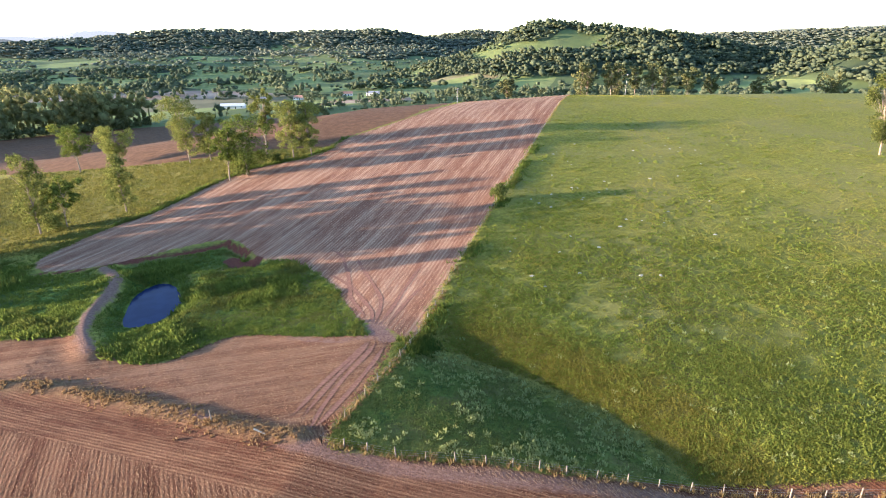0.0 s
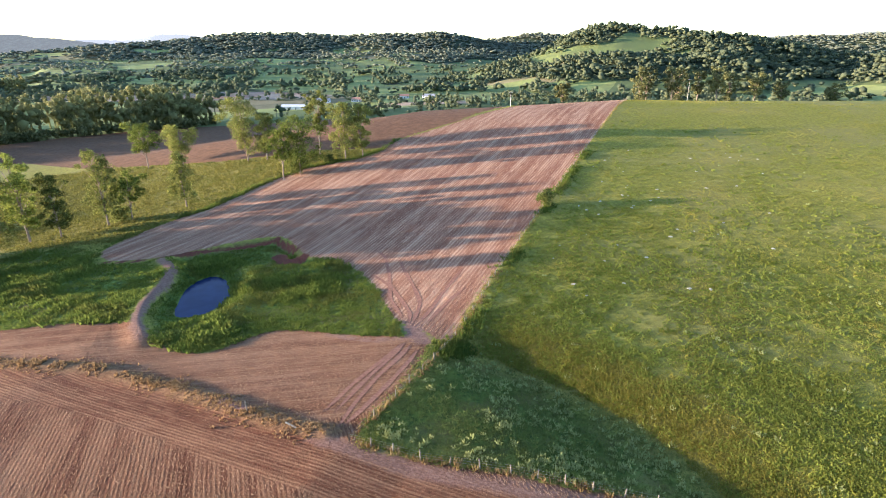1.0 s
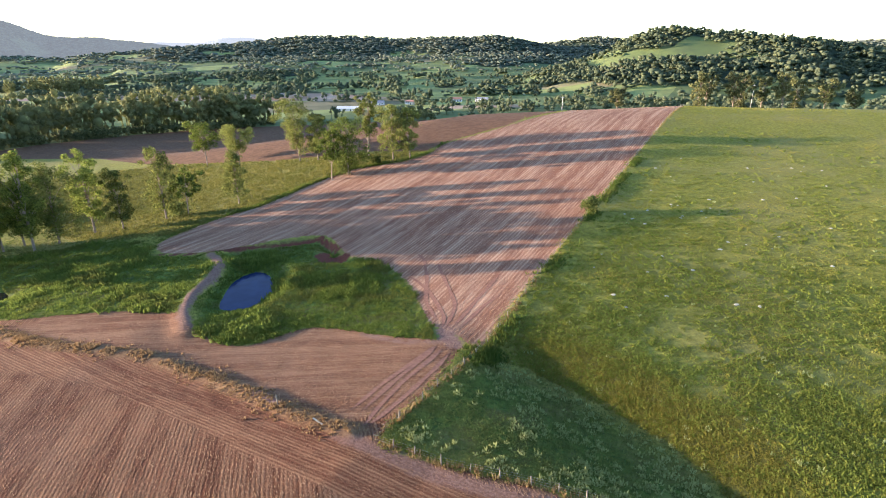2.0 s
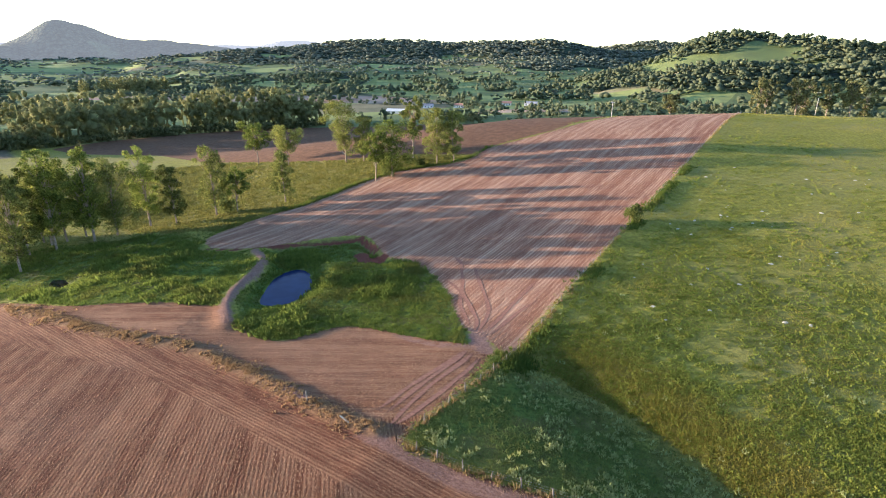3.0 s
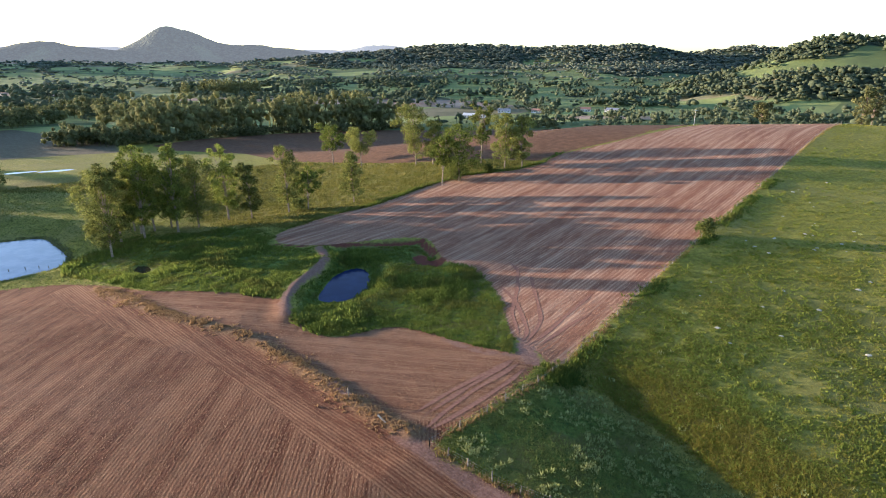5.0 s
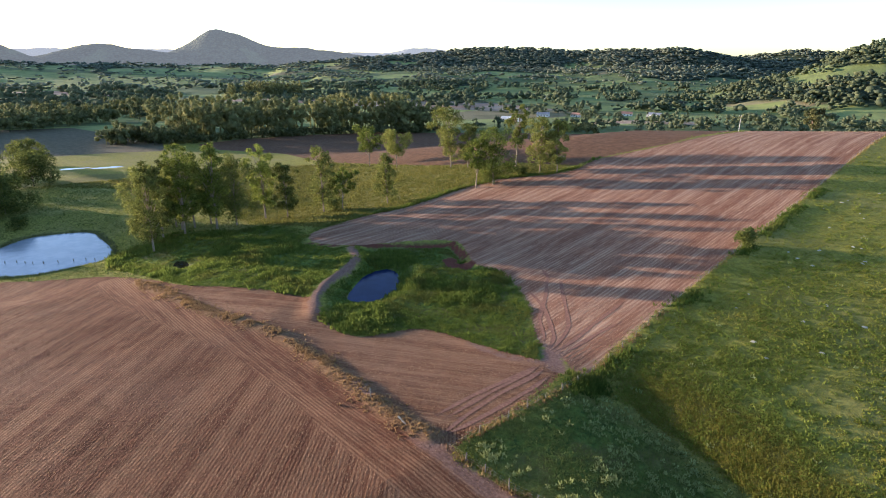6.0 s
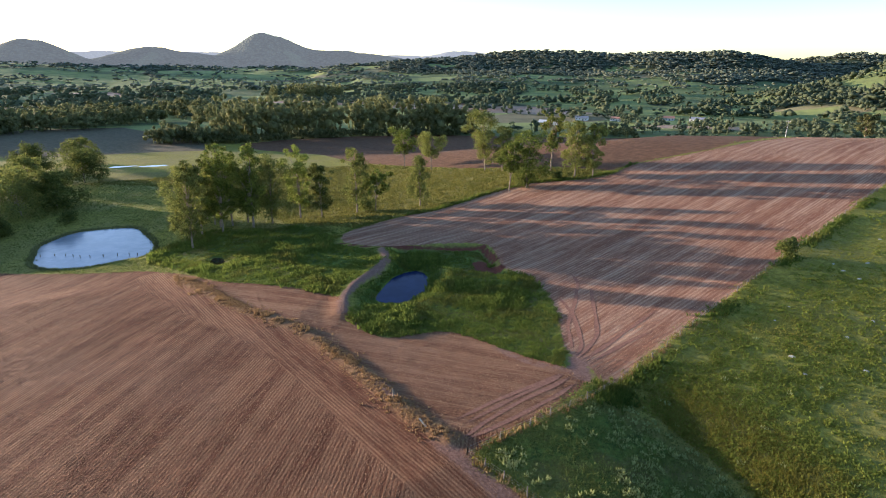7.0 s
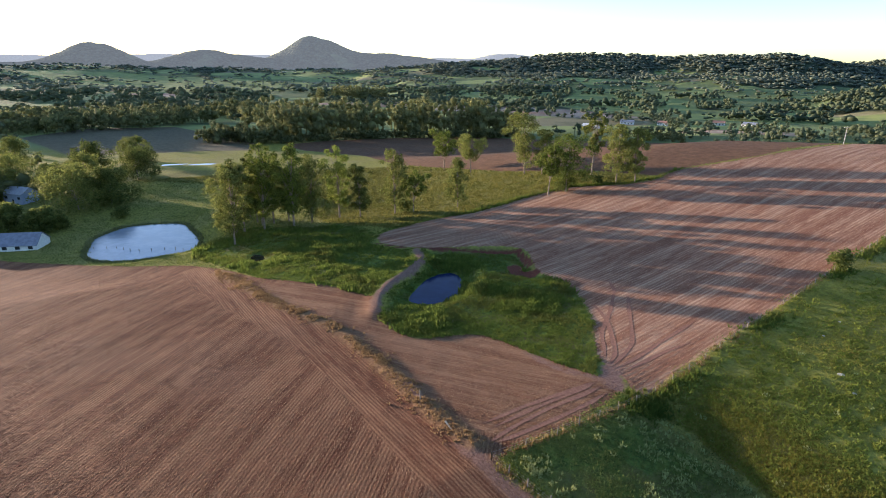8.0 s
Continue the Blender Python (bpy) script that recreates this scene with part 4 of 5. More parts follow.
belt("woodland", ((-783, 713), (-690, 801)), 70, 8, 29, 9, 40, 1.1, WOOD_LEAF, 15, "dark rectangular plantation on the valley floor")
belt("woodland", ((-92, 505), (-125, 540), (-130, 560)), 16, 7, 9, 8, 140, 0.7, WOOD_LEAF, 16, "dark bushes at the end of the ploughed field")


def sector(rng, near, far, spacing, a0=-44, a1=76):
    n = int(radians(a1 - a0) / 2 * (far * far - near * near) / spacing**2)
    d, a = np.sqrt(rng.uniform(near * near, far * far, n)), np.radians(rng.uniform(a0, a1, n))
    return -d * np.sin(a), d * np.cos(a), d, np.degrees(a)


def wooded(x, y, d, a, rng):
    """How likely a tree is at a place in the valley and on the hills."""
    c, s = math.cos(radians(20)), math.sin(radians(20))
    u, v = x * c + y * s, -x * s + y * c
    lines = np.abs(patchy(u, v * 2.2, 230, 5) - 0.5)
    hedge = (lines < 0.036) | (np.abs(patchy(u, v * 1.6, 150, 9) - 0.42) < 0.030)
    near = np.where(d < 560, 0.22, np.where(d < 680, 0.55, 1.0))
    return rng.uniform(size=len(x)) < near * np.maximum(np.where(hedge, 0.8, 0) * (1 - 0.5 * soft(d, 1400, 2000)), 1.1 * wood_cover(x, y))


def far_stand(name, near, far, spacing, high, wide, quads, size, leaf, seed, label, keep=None, lobes=3, level=1):
    rng = np.random.default_rng(seed)
    x, y, d, a = sector(rng, near, far, spacing)
    ok = wooded(x, y, d, a, rng)
    if keep is not None:
        ok &= keep(x, y)
    x, y = x[ok], y[ok]
    n = len(x)
    return stand(name, x, y, high * rng.uniform(0.45, 1.3, n), wide * rng.uniform(0.45, 1.35, n), quads, size, leaf, seed + 50, label, far < 1000, lobes, level)


def open_ground(x, y):
    """Clear of the fields and of the woods placed singly."""
    busy = (inside(x, y, BROWN) > -5) | (inside(x, y, UPPER) > -25) | (inside(x, y, GREY) > -5) | (inside(x, y, MEADOW) > -10)
    return ~busy & ((y > 430) | (x < -520)) & ~((x < -230) & (x > -480) & (y < 560))


far_stand("valley_trees", 430, 800, 10.5, 12, 12, 80, 0.5, MID_LEAF_HAZED, 21, "hedgerows and clumps of green trees in the valley", open_ground, 4, 1)
far_stand("valley_trees", 800, 1420, 10.0, 12, 15, 6, 0.9, MID_LEAF_HAZED, 22, "wooded slopes and hedgerows across the valley", None, 3, 1)
far_stand("hillside_woodland", 1420, 1900, 13, 10, 19, 0, 2.0, FAR_LEAF_HAZED, 25, "woodland and hedgerows on the far side of the valley", None, 2, 1)
far_stand("hillside_woodland", 1900, 2720, 16.5, 10, 24, 0, 2.7, FAR_LEAF_HAZED, 23, "dense green woodland on the long flat-topped ridge", None, 2, 1)


# ---- grass, weeds and straw ----
def blades(name, x, y, high, wide, per, lean, leaf, seed, label, category="grass", cushion=0.0, loose=0.8):
    """Tufts of pointed blades, all in one mesh. A cushion is a low rounded tuft whose blades fold in to its middle."""
    rng = np.random.default_rng(seed)
    n = len(x)
    z = land(x, y) - 0.03
    i = np.repeat(np.arange(n), per)
    a = rng.uniform(0, 2 * math.pi, n * per)
    if cushion:
        a = (2 * math.pi / per) * np.tile(np.arange(per), n) + rng.normal(0, 0.35, n * per)
    r = (rng.uniform(0.6, 1.0, n * per) if cushion else loose * np.sqrt(rng.uniform(0, 1, n * per))) * wide[i]
    bx, by = x[i] + r * np.cos(a), y[i] + r * np.sin(a)
    t = a + math.pi / 2 + rng.normal(0, 0.4, n * per) if cushion else rng.uniform(0, 2 * math.pi, n * per)
    w = wide[i] * rng.uniform(0.22, 0.5, n * per) * (1.6 if cushion else 1 if loose < 1 else 0.7)
    h = high[i] * rng.uniform(0.55, 1.2, n * per)
    d = -cushion * r * rng.uniform(0.5, 1.3, n * per) if cushion else lean * h * rng.uniform(0, 1.4, n * per)
    tipx, tipy = bx + d * np.cos(a), by + d * np.sin(a)
    p0 = np.stack([bx - w * np.cos(t), by - w * np.sin(t), z[i]], -1)
    p1 = np.stack([bx + w * np.cos(t), by + w * np.sin(t), z[i]], -1)
    p2 = np.stack([tipx, tipy, z[i] + h], -1)
    verts = np.stack([p0, p1, p2], 1).reshape(-1, 3)
    ob = sheet(name, verts, np.arange(3 * n * per).reshape(-1, 3), leaf)
    return tagged(ob, label, category, kind="stuff")


def strewn(rng, n, near, far, a0, a1):
    """Points over the land, thinning with distance from the flight's ground point."""
    d, a = np.exp(rng.uniform(math.log(near), math.log(far), n)), np.radians(rng.uniform(a0, a1, n))
    return 6 - d * np.sin(a), 2 + d * np.cos(a), d


def side_of_fence(x, y):
    """Positive on the pasture's side of the long fence."""
    fx = np.interp(y, [p[1] for p in FENCE], [p[0] for p in FENCE])
    return x - fx


def all_grass():
    rng = np.random.default_rng(5)
    x, y, d = strewn(rng, 350000, 46, 330, -48, 86)
    bare = (inside(x, y, NEAR) > 0.2) | (inside(x, y, UPPER) > 0.2) | (inside(x, y, BROWN) > 0) | (along(x, y, DAM) < 1.4) | (along(x, y, GATEWAY) < 2.4)
    bare |= (inside(x, y, POND_LOOP) > -0.4) | (inside(x, y, LAKE_LOOP) > -0.5) | (inside(x, y, PUDDLE_LOOP) > -0.2) | (inside(x, y, FAR_POND_LOOP) > -0.5) | (along(x, y, BANK) < 1.5) | (along(x, y, BANK_EAST) < 2.2)
    bare |= (along(x, y, BANK) < 6) & (inside(x, y, BASIN_LOOP) < 0.5) & (inside(x, y, UPPER) > -2.2)
    patch = 0.5 * patchy(x, y, 7, 31) + 0.3 * patchy(x, y, 2.2, 32) + 0.2 * patchy(x, y, 26, 33)
    ok = ~bare & (patch > 0.02 + 0.22 * rng.uniform(size=len(x)))
    x, y, d, patch = x[ok], y[ok], d[ok], patch[ok]
    size = (0.75 + 0.9 * patch) * (0.7 + d / 260) * rng.uniform(0.6, 1.3, len(x))
    pasture = (side_of_fence(x, y) > -0.5) & (y > 40) & (x > -16)
    lush = ~pasture & ((inside(x, y, BASIN_LOOP) > -3) | (inside(x, y, WET) > -2))
    shade = pasture & (inside(x, y, GULLY_SHADE) > -1)
    meadow = ~pasture & ~lush & (inside(x, y, MEADOW) > -4)
    rank = pasture & ~shade & (inside(x, y, FLANK) > 2.5 * rng.normal(size=len(x)))
    pasture &= ~shade & ~rank
    for name, zone, leaf, high, wide, per, label in (
        ("slope_grass", shade, SHORT_GRASS, 0.15, 0.28, 4, "deep green grass with painted shade in the pasture's fold"),
        ("rank_grass", rank, FLANK_TUFT, 0.22, 0.28, 8, "brownish rank grass on the gully's sunny flank"),
        ("short_grass", ~rank & ~pasture & ~lush & ~meadow & ~shade, SHORT_GRASS, 0.15, 0.40, 3, "short green grass round the open pond"),
        ("pasture_grass", pasture, GRASS_TUFT, 0.15, 0.30, 4, "tufted green pasture grass grazed unevenly"),
        ("lush_grass", lush, LUSH_TUFT, 0.34, 0.34, 7, "tall lush green grass round the small pond"),
        ("meadow_grass", meadow, MEADOW_TUFT, 0.28, 0.36, 5, "yellowing rough meadow grass under the trees"),
    ):
        s = size[zone]
        if name == "pasture_grass":
            px, py = x[zone], y[zone]
            tuft = soft(0.5 * patchy(px, py, 0.9, 37) + 0.3 * patchy(px, py, 2.6, 38) + 0.2 * patchy(px, py, 9, 39), 0.38, 0.66)
            s = s * np.clip(1.25 - d[zone] / 320, 0.55, 1) * (0.60 + 0.70 * tuft)
        if name == "lush_grass":
            s = s * (0.55 + 1.0 * patchy(x[zone], y[zone], 2.2, 35) * patchy(x[zone], y[zone], 9, 36) * 2)
        blades(name, x[zone], y[zone], high * s, wide * s, per, 0.6, leaf, 41, label, loose=1.3 if name == "lush_grass" else 2.0)


def weeds():
    rng = np.random.default_rng(6)
    # pale weeds on the shaded pasture slope, thinner up the hill
    x, y, d = strewn(rng, 18000, 48, 230, -48, 25)
    side = side_of_fence(x, y)
    thick = np.where(inside(x, y, GULLY_SHADE) > 0, 0.75, 0.03) * soft(patchy(x, y, 4, 51), 0.15, 0.7)
    ok = (side > 1.0) & (rng.uniform(size=len(x)) < thick) & (inside(x, y, NEAR) < -0.8)
    x, y, d = x[ok], y[ok], d[ok]
    s = rng.uniform(0.5, 1.25, len(x))
    blades("pasture_weeds", x, y, 0.42 * s, 0.42 * s, 15, 0.5, PALE_WEED, 61, "pale leafy weeds standing in the pasture", "weeds", loose=0.9)
    # dry grass along the fences, the bank across the field and the basin's edge
    xs, ys = [], []
    for line, step_m, spread_m in ((FENCE[:4], 0.16, 0.7), (FENCE[3:], 0.5, 0.8), (FENCE_EAST, 0.16, 0.55), (BERM, 0.04, 2.3)):
        for (ax, ay), (bx, by) in zip(line[:-1], line[1:]):
            n = int(math.hypot(bx - ax, by - ay) / step_m)
            t = rng.uniform(0, 1, n)
            xs.append(ax + t * (bx - ax) + rng.normal(0, spread_m * 0.6, n)), ys.append(ay + t * (by - ay) + rng.normal(0, spread_m * 0.6, n))
    x, y = np.concatenate(xs), np.concatenate(ys)
    ok = (patchy(x, y, 2.5, 71) > 0.3) & (along(x, y, GATEWAY) > 2)
    x, y = x[ok], y[ok]
    s = rng.uniform(0.5, 1.3, len(x))
    bank = along(x, y, BERM) < 5
    blades("dry_grass", x[~bank], y[~bank], 0.55 * s[~bank], 0.20 * s[~bank], 6, 0.45, DRY_GRASS, 62, "dry yellow grass along the fences", "grass")
    x, y, s = x[bank], y[bank], s[bank] * (0.4 + 0.9 * patchy(x[bank], y[bank], 3.5, 72))
    blades("bank_grass", x, y, 0.38 * s, 0.26 * s, 7, 0.5, BANK_GRASS, 66, "withered brown grass on the bank across the field", "grass")
    # green brush at the gateway and along the fence
    t = rng.uniform(0, 1, 300)
    x, y = -5.0 + 1.5 * rng.normal(size=300) + 2 * t, 82.0 + 1.5 * rng.normal(size=300)
    s = rng.uniform(0.6, 1.2, 300)
    blades("brush", x, y, 0.8 * s, 0.35 * s, 8, 0.5, LUSH_TUFT, 63, "dark green brush beside the gateway", "brush")
    t = rng.uniform(0, 1, 1500)
    y = 84 + 120 * t
    x = np.interp(y, [p[1] for p in FENCE], [p[0] for p in FENCE]) + 1.2 + 1.0 * rng.normal(size=1500)
    ok = patchy(x, y, 7, 77) > 0.45
    x, y = x[ok], y[ok]
    s = rng.uniform(0.5, 1.2, len(x))
    blades("brush", x, y, 0.8 * s, 0.4 * s, 7, 0.5, LUSH_TUFT, 64, "tall green grass along the pasture fence", "brush")


def field_edge():
    """Rough grass standing where the sloping field meets the meadow."""
    rng = np.random.default_rng(9)
    line = ((-103, 131), (-102, 143), (-98, 156), (-91, 167), (-80.5, 192), (-71, 207), (-53, 214.5), (-43.5, 224), (-39, 238))
    xs, ys = [], []
    for (ax, ay), (bx, by) in zip(line[:-1], line[1:]):
        n = int(math.hypot(bx - ax, by - ay) / 0.10)
        t = rng.uniform(0, 1, n)
        xs.append(ax + t * (bx - ax) + rng.normal(0, 0.7, n)), ys.append(ay + t * (by - ay) + rng.normal(0, 0.7, n))
    x, y = np.concatenate(xs), np.concatenate(ys)
    s = rng.uniform(0.5, 1.2, len(x)) * (0.4 + patchy(x, y, 6, 91))
    blades("edge_grass", x, y, 0.95 * s, 0.30 * s, 6, 0.45, LUSH_TUFT, 65, "rough green grass along the sloping field's edge")


field_edge()


def straw_rows(name, loop, turn, spacing, count, near, far, a0, a1, label, skip=None, only=None, material=None):
    """Short cut stalks and loose straw, lying in rows."""
    rng = np.random.default_rng(count)
    x, y, d = strewn(rng, count, near, far, a0, a1)
    c, s = math.cos(radians(turn)), math.sin(radians(turn))
    u, v = x * c - y * s, x * s + y * c
    u = np.round(u / spacing) * spacing + rng.normal(0, np.where(inside(x, y, LOOSE) > 0, 0.35, 0.13), count)
    x, y = u * c + v * s, -u * s + v * c
    ok = (inside(x, y, loop) > 0.3) & (patchy(x, y, 1.7, 82) * 0.4 + patchy(x, y, 9, 83) * 0.6 > 0.75 * rng.uniform(size=count)) & (along(x, y, BERM) > 1.0)
    if skip is not None:
        ok &= along(x, y, skip) > 4.5
    if only is not None:
        ok &= along(x, y, only) < 4.5
    x, y, d = x[ok], y[ok], d[ok]
    n = len(x)
    z = land(x, y)
    a = radians(90 - turn) + rng.normal(0, np.where(inside(x, y, LOOSE) > 0, 0.7, 0.28), n)
    k = rng.uniform(0.4, 1.3, n) * (0.75 + d / 190)
    long, wide, high = 0.34 * k, 0.05 * k, 0.022 * k
    dx, dy = long * np.cos(a), long * np.sin(a)
    verts = np.stack([np.stack([x - dx, y - dy, z - 0.02], -1), np.stack([x + dx, y + dy, z + 0.0], -1), np.stack([x + 0.4 * dx + wide, y + 0.4 * dy, z + high], -1)], 1).reshape(-1, 3)
    return tagged(sheet(name, verts, np.arange(3 * n).reshape(-1, 3), material or STRAW), label, "straw", kind="stuff")


def far_pasture():
    """Shorter grass up the hill, where single tufts are lost."""
    rng = np.random.default_rng(15)
    x, y, d = strewn(rng, 100000, 105, 345, -44, 6)
    ok = (side_of_fence(x, y) > 0.3) & (inside(x, y, UPPER) < 0)
    x, y, d = x[ok], y[ok], d[ok]
    s = (0.6 + d / 300) * rng.uniform(0.6, 1.3, len(x)) * (0.6 + 0.7 * soft(0.55 * patchy(x, y, 1.8, 46) + 0.45 * patchy(x, y, 6, 47), 0.35, 0.65))
    blades("pasture_grass", x, y, 0.10 * s, 0.42 * s, 2, 0.5, GRASS_TUFT, 43, "short sunlit pasture grass on the upper slope", loose=1.6)


def tussocks():
    """Coarser tufts that the cattle leave, in loose patches over the pasture."""
    rng = np.random.default_rng(25)
    x, y, d = strewn(rng, 90000, 48, 260, -48, 25)
    ok = (side_of_fence(x, y) > 0.6) & (y > 40) & (x > -16) & (inside(x, y, UPPER) < 0) & (inside(x, y, NEAR) < -0.8) & (inside(x, y, GULLY_SHADE) < -1)
    ok &= patchy(x, y, 3.1, 96) * 0.55 + patchy(x, y, 14, 97) * 0.45 > 0.28 + 0.45 * rng.uniform(size=len(x))
    ok &= rng.uniform(size=len(x)) < np.clip(1.5 - d / 125, 0.12, 1)
    x, y, d = x[ok], y[ok], d[ok]
    s = rng.uniform(0.5, 1.3, len(x)) * (0.8 + d / 300)
    blades("tussock_grass", x, y, 0.27 * s, 0.42 * s, 9, 0.5, TUSSOCK, 44, "coarse tussocks in the grazed pasture", loose=0.95)


def shore_grass():
    """Dark blades added round the open pond, standing in for its bank's shadow."""
    rng = np.random.default_rng(26)
    p = np.repeat(LAKE_LOOP, 26, 0) + rng.normal(0, 1.2, (26 * len(LAKE_LOOP), 2))
    d = inside(p[:, 0], p[:, 1], LAKE_LOOP)
    p = p[(d < 0.25) & (d > -1.5)]
    s = rng.uniform(0.5, 1.2, len(p))
    blades("shore_grass", p[:, 0], p[:, 1], 0.8 * s, 0.45 * s, 6, 0.3, WOOD_LEAF, 45, "dark grass blades standing in for shadow round the open pond")


tussocks()
shore_grass()
all_grass()
far_pasture()
weeds()
straw_rows("straw", NEAR, -26, 0.52, 300000, 24, 190, -30, 92, "cut maize straw lying in rows on red soil", skip=STRIP)
straw_rows("straw", LOOSE, 80, 0.6, 110000, 52, 130, -8, 80, "loose chopped straw on the upper side of the field bank")
straw_rows("straw", NEAR, 111, 0.52, 120000, 30, 150, -20, 85, "cut maize straw along the field bank", only=STRIP)
straw_rows("straw", UPPER, 19.1, 0.9, 260000, 85, 340, -20, 48, "cut straw in long rows on the sloping field", material=UPPER_STRAW)


# ---- fences ----
def fence(name, line, gap, label, first=0.0):
    """Rough posts with three wires. The wires hang between the posts' tops."""
    rng = np.random.default_rng(len(line))
    root = empty(name, pose(line[0][0], line[0][1], height(*line[0])))
    base = root.matrix_basis.translation
    bm = bmesh.new()
    bmesh.ops.create_cone(bm, cap_ends=True, segments=7, radius1=0.085, radius2=0.07, depth=1.55, matrix=Matrix.Translation((0, 0, 0.53)))
    made = part("post", bm, WOOD, root)
    shared, feet, used = made.data, [], False
    for (ax, ay), (bx, by) in zip(line[:-1], line[1:]):
        long = math.hypot(bx - ax, by - ay)
        k = max(1, round(long / gap))
        for i in range(k):
            feet.append((ax + (bx - ax) * i / k, ay + (by - ay) * i / k))
    feet.append(line[-1])
    for x, y in feet:
        post = made if not used else new("post", shared)
        used = True
        post.parent = root
        m = pose(x, y, height(x, y), rng.normal(0, 3), rng.normal(0, 3), rng.uniform(0, 360)) @ Matrix.Diagonal((*[rng.uniform(0.8, 1.25)] * 2, rng.uniform(0.85, 1.12), 1))
        m.translation -= base
        post.matrix_basis = m
    for level in (0.4, 0.75, 1.1):
        v, f = [], []
        for j, (x, y) in enumerate(feet):
            z = height(x, y) + level
            v += [(x - base.x - 0.008, y - base.y, z - base.z - 0.008), (x - base.x + 0.008, y - base.y, z - base.z - 0.008), (x - base.x, y - base.y, z - base.z + 0.008)]
            if j:
                q = 3 * (j - 1)
                f += [(q, q + 1, q + 4, q + 3), (q + 1, q + 2, q + 5, q + 4), (q + 2, q, q + 3, q + 5)]
        sheet("wire", v, f, WIRE, root)
    return tagged(root, label, "fence")


fence("fence", FENCE, 4.6, "old wooden post and wire fence running uphill beside the pasture")
fence("fence", FENCE_EAST, 3.2, "old wooden post and wire fence along the pasture's lower edge")


def lone_post(x, y, high, label):
    bm = bmesh.new()
    bmesh.ops.create_cone(bm, cap_ends=True, segments=8, radius1=0.10, radius2=0.08, depth=high, matrix=Matrix.Translation((0, 0, high / 2 - 0.3)))
    for v in bm.verts:
        v.co.x += 0.02 * math.sin(5 * v.co.z)
    ob = part("wooden_post", bm, WOOD)
    ob.matrix_basis = pose(x, y, height(x, y), 2, -3, 0)
    return tagged(ob, label, "post")


lone_post(-31.2, 61.7, 2.0, "single weathered wooden post on the grassy field bank")


def plank(x, y, turn):
    """A pale board left on the field bank."""
    bm = bmesh.new()
    box(bm, (2.1, 0.24, 0.07), (0, 0, 0.05))
    bmesh.ops.bevel(bm, geom=list(bm.edges), offset=0.012, segments=1, affect="EDGES")
    ob = part("plank", bm, STONE)
    ob.matrix_basis = pose(x, y, height(x, y), 0, 3, turn)
    return tagged(ob, "pale weathered board lying on the field bank", "plank")


plank(-23.7, 58.3, -28)


def pond_posts():
    """Old stakes standing in the open pond."""
    bm = bmesh.new()
    bmesh.ops.create_cone(bm, cap_ends=True, segments=7, radius1=0.13, radius2=0.10, depth=1.9, matrix=Matrix.Translation((0, 0, -0.15)))
    first = tagged(part("wooden_post", bm, WOOD), "dark old stake standing in the open pond", "post", group="stakes in the pond")
    for i in range(10):
        t = i / 9
        x, y = -183.5 + 24 * t, 79.5 + 17 * t + 1.2 * math.sin(9 * t)
        m = pose(x, y, LAKE_Z, 3 * math.sin(7 * i), 4 * math.cos(5 * i), 40 * i)
        if i:
            copy_thing(first, m)
        else:
            first.matrix_basis = m


pond_posts()


# ---- stones ----
def stone(seed):
    bm = bmesh.new()
    bmesh.ops.create_icosphere(bm, subdivisions=2, radius=0.5)
    for v in bm.verts:
        k = 1 + 0.35 * noise.noise(v.co * 1.7 + Vector((seed * 7.3, 0, 0))) + 0.12 * noise.noise(v.co * 5 + Vector((0, seed, 0)))
        v.co = Vector((v.co.x * 1.2 * k, v.co.y * 0.85 * k, max(v.co.z * 0.6 * k, -0.12)))
    ob = part("stone", bm, STONE)
    return tagged(ob, "pale weathered stone half sunk in pasture grass", "stone", group="stones in the pasture")


STONES = [stone(i) for i in range(4)]


def place_stones():
    rng = random.Random(4)
    spots = [(49.2, 156.0), (50.4, 151.5), (46.5, 149), (40.1, 148.2), (42.1, 164.7), (39.5, 158), (55.0, 129.2), (56.3, 130.5), (36, 170), (30, 166)]
    for _ in range(46):
        y = rng.uniform(100, 205)
        spots.append((fence_x(y) + rng.uniform(4, 62), y))
    for i, (x, y) in enumerate(spots):
        k = rng.uniform(0.35, 0.95)
        m = pose(x, y, height(x, y) - 0.02, 0, 0, rng.uniform(0, 360)) @ Matrix.Scale(k, 4)
        if i < 4:
            STONES[i].matrix_basis = m
        else:
            copy_thing(STONES[i % 4], m).matrix_basis = m


place_stones()


# ---- buildings and poles ----
WALL = plain("limewashed_wall", (0.62, 0.62, 0.60), (0.78, 0.77, 0.74), 1.5, 0.9)
BLUE_WALL = plain("blue_grey_wall", (0.26, 0.31, 0.42), (0.36, 0.40, 0.50), 1.5, 0.9)
ROOF = plain("grey_sheet_roof", (0.24, 0.25, 0.27), (0.36, 0.37, 0.40), 0.8, 0.6)
SHED_ROOF = plain("weathered_sheet_roof", (0.15, 0.16, 0.20), (0.24, 0.25, 0.30), 0.8, 0.7)
TILE = plain("tile_roof", (0.30, 0.15, 0.10), (0.42, 0.24, 0.17), 2.0, 0.85)
DARK_GLASS = plain("dark_window", (0.02, 0.025, 0.03), (0.04, 0.045, 0.05), 1.0, 0.2)


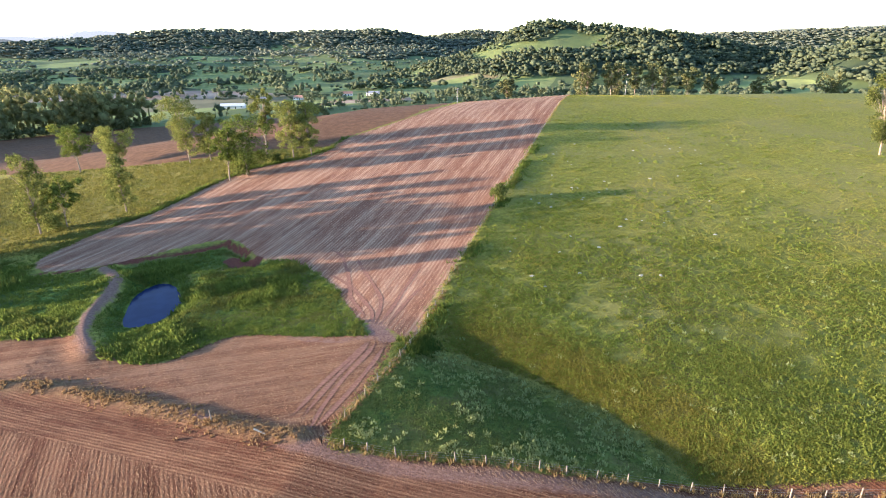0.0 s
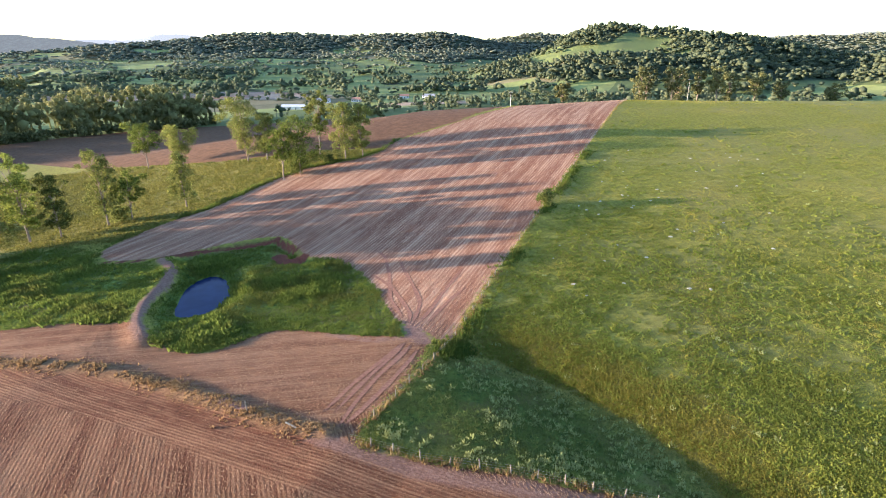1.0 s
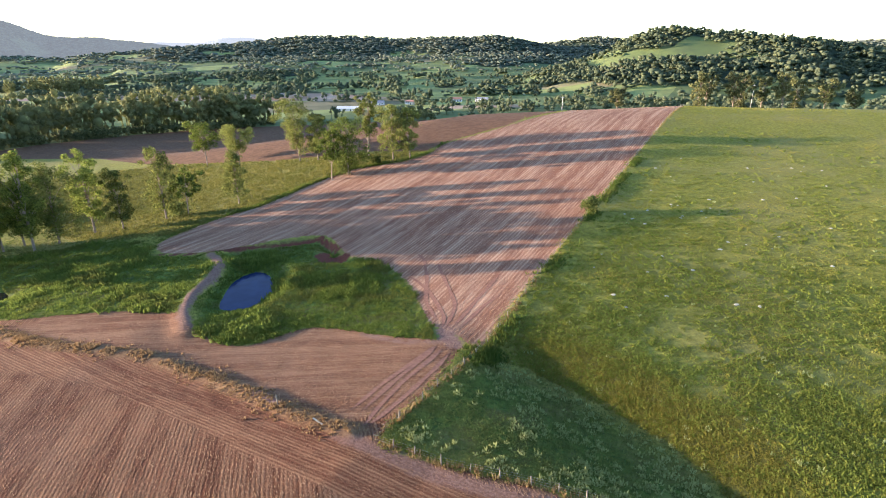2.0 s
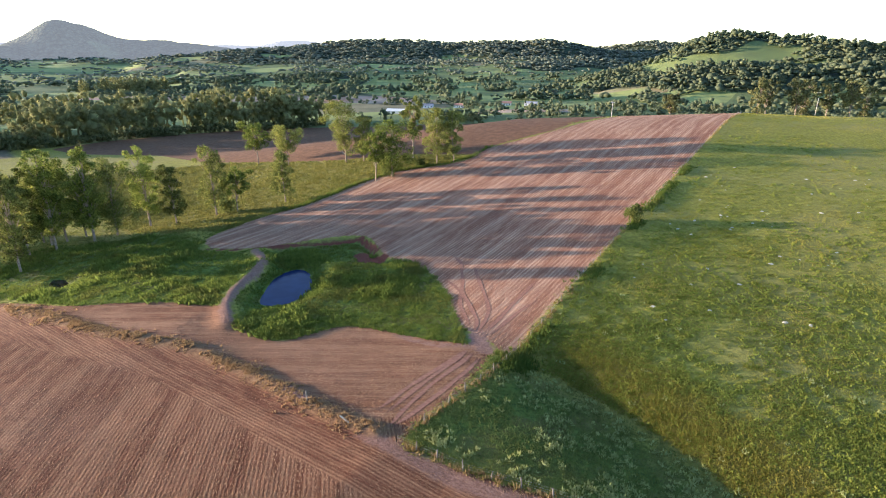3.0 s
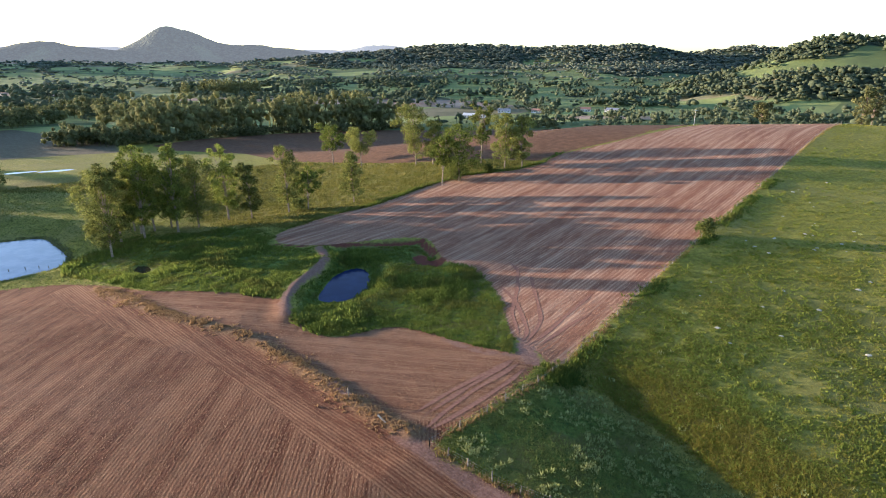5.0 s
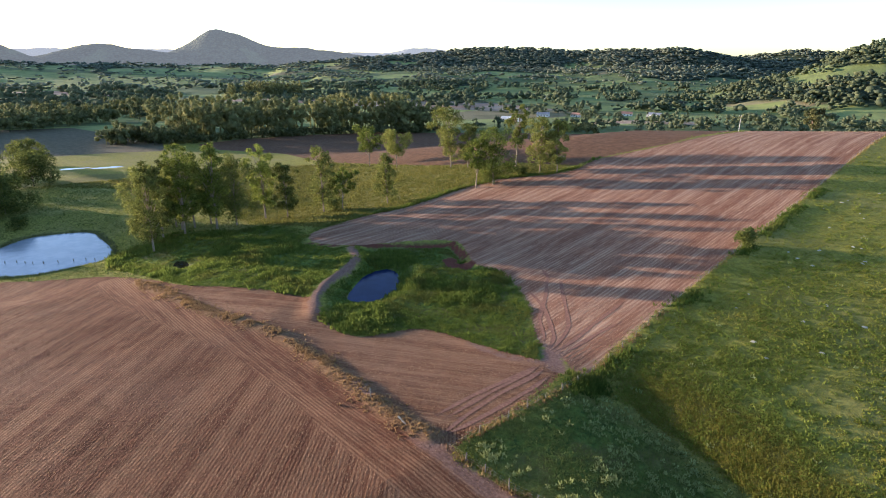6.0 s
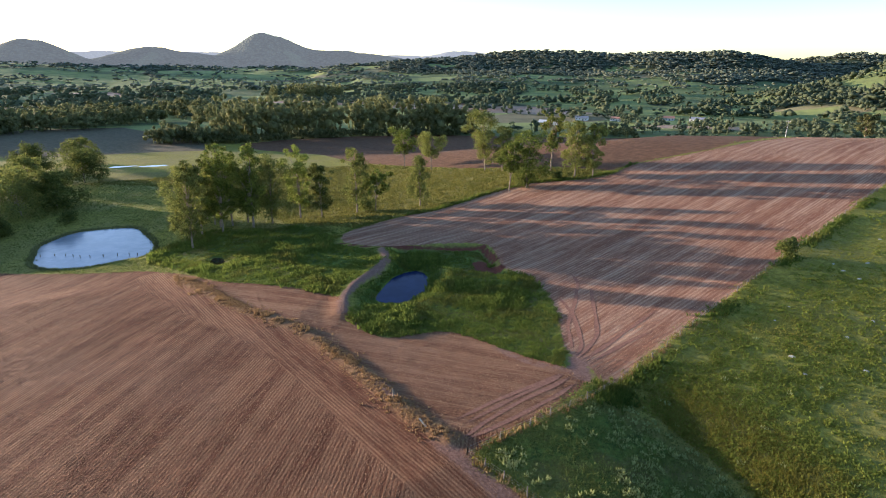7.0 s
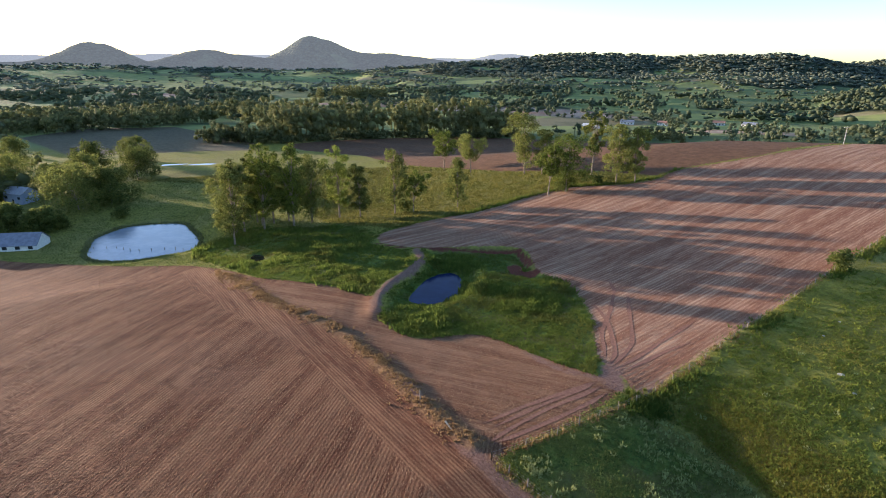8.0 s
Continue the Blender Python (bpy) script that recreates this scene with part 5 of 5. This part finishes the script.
def gable_house(name, x, y, turn, long, deep, eaves, ridge, wall_m, roof_m, bays, label):
    """A plain gabled building: walls, roof halves, windows and a door set into them."""
    root = empty(name, pose(x, y, height(x, y), 0, 0, turn))
    bm = bmesh.new()
    a, b = long / 2, deep / 2
    low = -1.5
    pts = [(-a, -b, low), (a, -b, low), (a, b, low), (-a, b, low), (-a, -b, eaves), (a, -b, eaves), (a, b, eaves), (-a, b, eaves), (-a, 0, ridge), (a, 0, ridge)]
    v = [bm.verts.new(p) for p in pts]
    for f in ((0, 1, 5, 4), (2, 3, 7, 6), (1, 2, 6, 9, 5), (3, 0, 4, 8, 7), (4, 5, 9, 8), (6, 7, 8, 9), (3, 2, 1, 0)):
        bm.faces.new([v[i] for i in f])
    part("wall", bm, wall_m, root)
    for s in (-1, 1):
        bm = bmesh.new()
        out, drop = 0.45, 0.45 * (ridge - eaves) / b
        q = [(-a - 0.4, s * (b + out), eaves - drop + 0.05), (a + 0.4, s * (b + out), eaves - drop + 0.05), (a + 0.4, 0, ridge + 0.05), (-a - 0.4, 0, ridge + 0.05)]
        lo = [bm.verts.new(p) for p in q]
        hi = [bm.verts.new((p[0], p[1], p[2] + 0.14)) for p in q]
        bm.faces.new(lo), bm.faces.new(hi[::-1])
        for i in range(4):
            bm.faces.new((lo[i], lo[(i + 1) % 4], hi[(i + 1) % 4], hi[i]))
        bmesh.ops.recalc_face_normals(bm, faces=bm.faces)
        part("roof", bm, roof_m, root)
    for s in (-1, 1):
        for i in range(bays):
            bm = bmesh.new()
            cx = -a + long * (i + 0.5) / bays
            door = s < 0 and i == bays // 2
            w, h = (1.0, 2.1) if door else (min(1.4, 0.5 * long / bays), 1.1)
            box(bm, (w, 0.12, h), (cx, s * (b + 0.02), h / 2 if door else 0.6 * eaves))
            part("door" if door else "window", bm, DARK_GLASS, root)
    return tagged(root, label, "house")


gable_house("shed", -210.8, 61.6, 46, 27, 9, 2.2, 5.2, WALL, SHED_ROOF, 7, "long low white shed with a grey sheet roof")
gable_house("house", -287, 93, 20, 11, 8, 4.6, 7.0, BLUE_WALL, ROOF, 3, "small blue-grey farmhouse among dark trees")
for x, y, turn, long, roof_m, words in (
    (-205, 690, 8, 15, ROOF, "white farmhouse with a grey roof in the valley"), (-165, 700, -12, 13, TILE, "white farmhouse with a tile roof in the valley"),
    (-112, 735, 5, 14, TILE, "low white farmhouse with a tile roof in the valley"), (-78, 728, -6, 16, ROOF, "long white farm building in the valley"),
    (-220, 622, 4, 26, WALL, "long pale farm shed behind the tall trees"), (-300, 1010, 12, 16, ROOF, "distant white farmhouse on the valley side"),
):
    gable_house("house", x, y, turn, long, 8, 3.0, 5.2, WALL, roof_m, 4, words)


def pole(name, x, y, high, arms, label):
    root = empty(name, pose(x, y, height(x, y), 0, 0, 20))
    bm = bmesh.new()
    bmesh.ops.create_cone(bm, cap_ends=True, segments=8, radius1=0.15, radius2=0.10, depth=high + 1, matrix=Matrix.Translation((0, 0, (high - 1) / 2)))
    part("pole", bm, POLE, root)
    for i in range(arms):
        bm = bmesh.new()
        box(bm, (2.2, 0.14, 0.16), (0, 0.18, high - 0.5 - 1.1 * i))
        arm = part("crossarm", bm, POLE, root)
        for s in (-0.95, 0.0, 0.95):
            bm = bmesh.new()
            bmesh.ops.create_cone(bm, cap_ends=True, segments=6, radius1=0.07, radius2=0.05, depth=0.26, matrix=Matrix.Translation((s, 0.18, high - 0.29 - 1.1 * i)))
            part("insulator", bm, POLE, arm)
    return tagged(root, label, "utility pole", group="utility poles")


POLE = plain("concrete_pole", (0.46, 0.44, 0.40), (0.60, 0.58, 0.54), 1.2, 0.9)
pole("utility_pole", 12.5, 322, 8.0, 1, "slim pale concrete utility pole on the hill crest")
pole("utility_pole", 152, 452, 25, 2, "tall pale concrete utility pole behind the pasture crest")
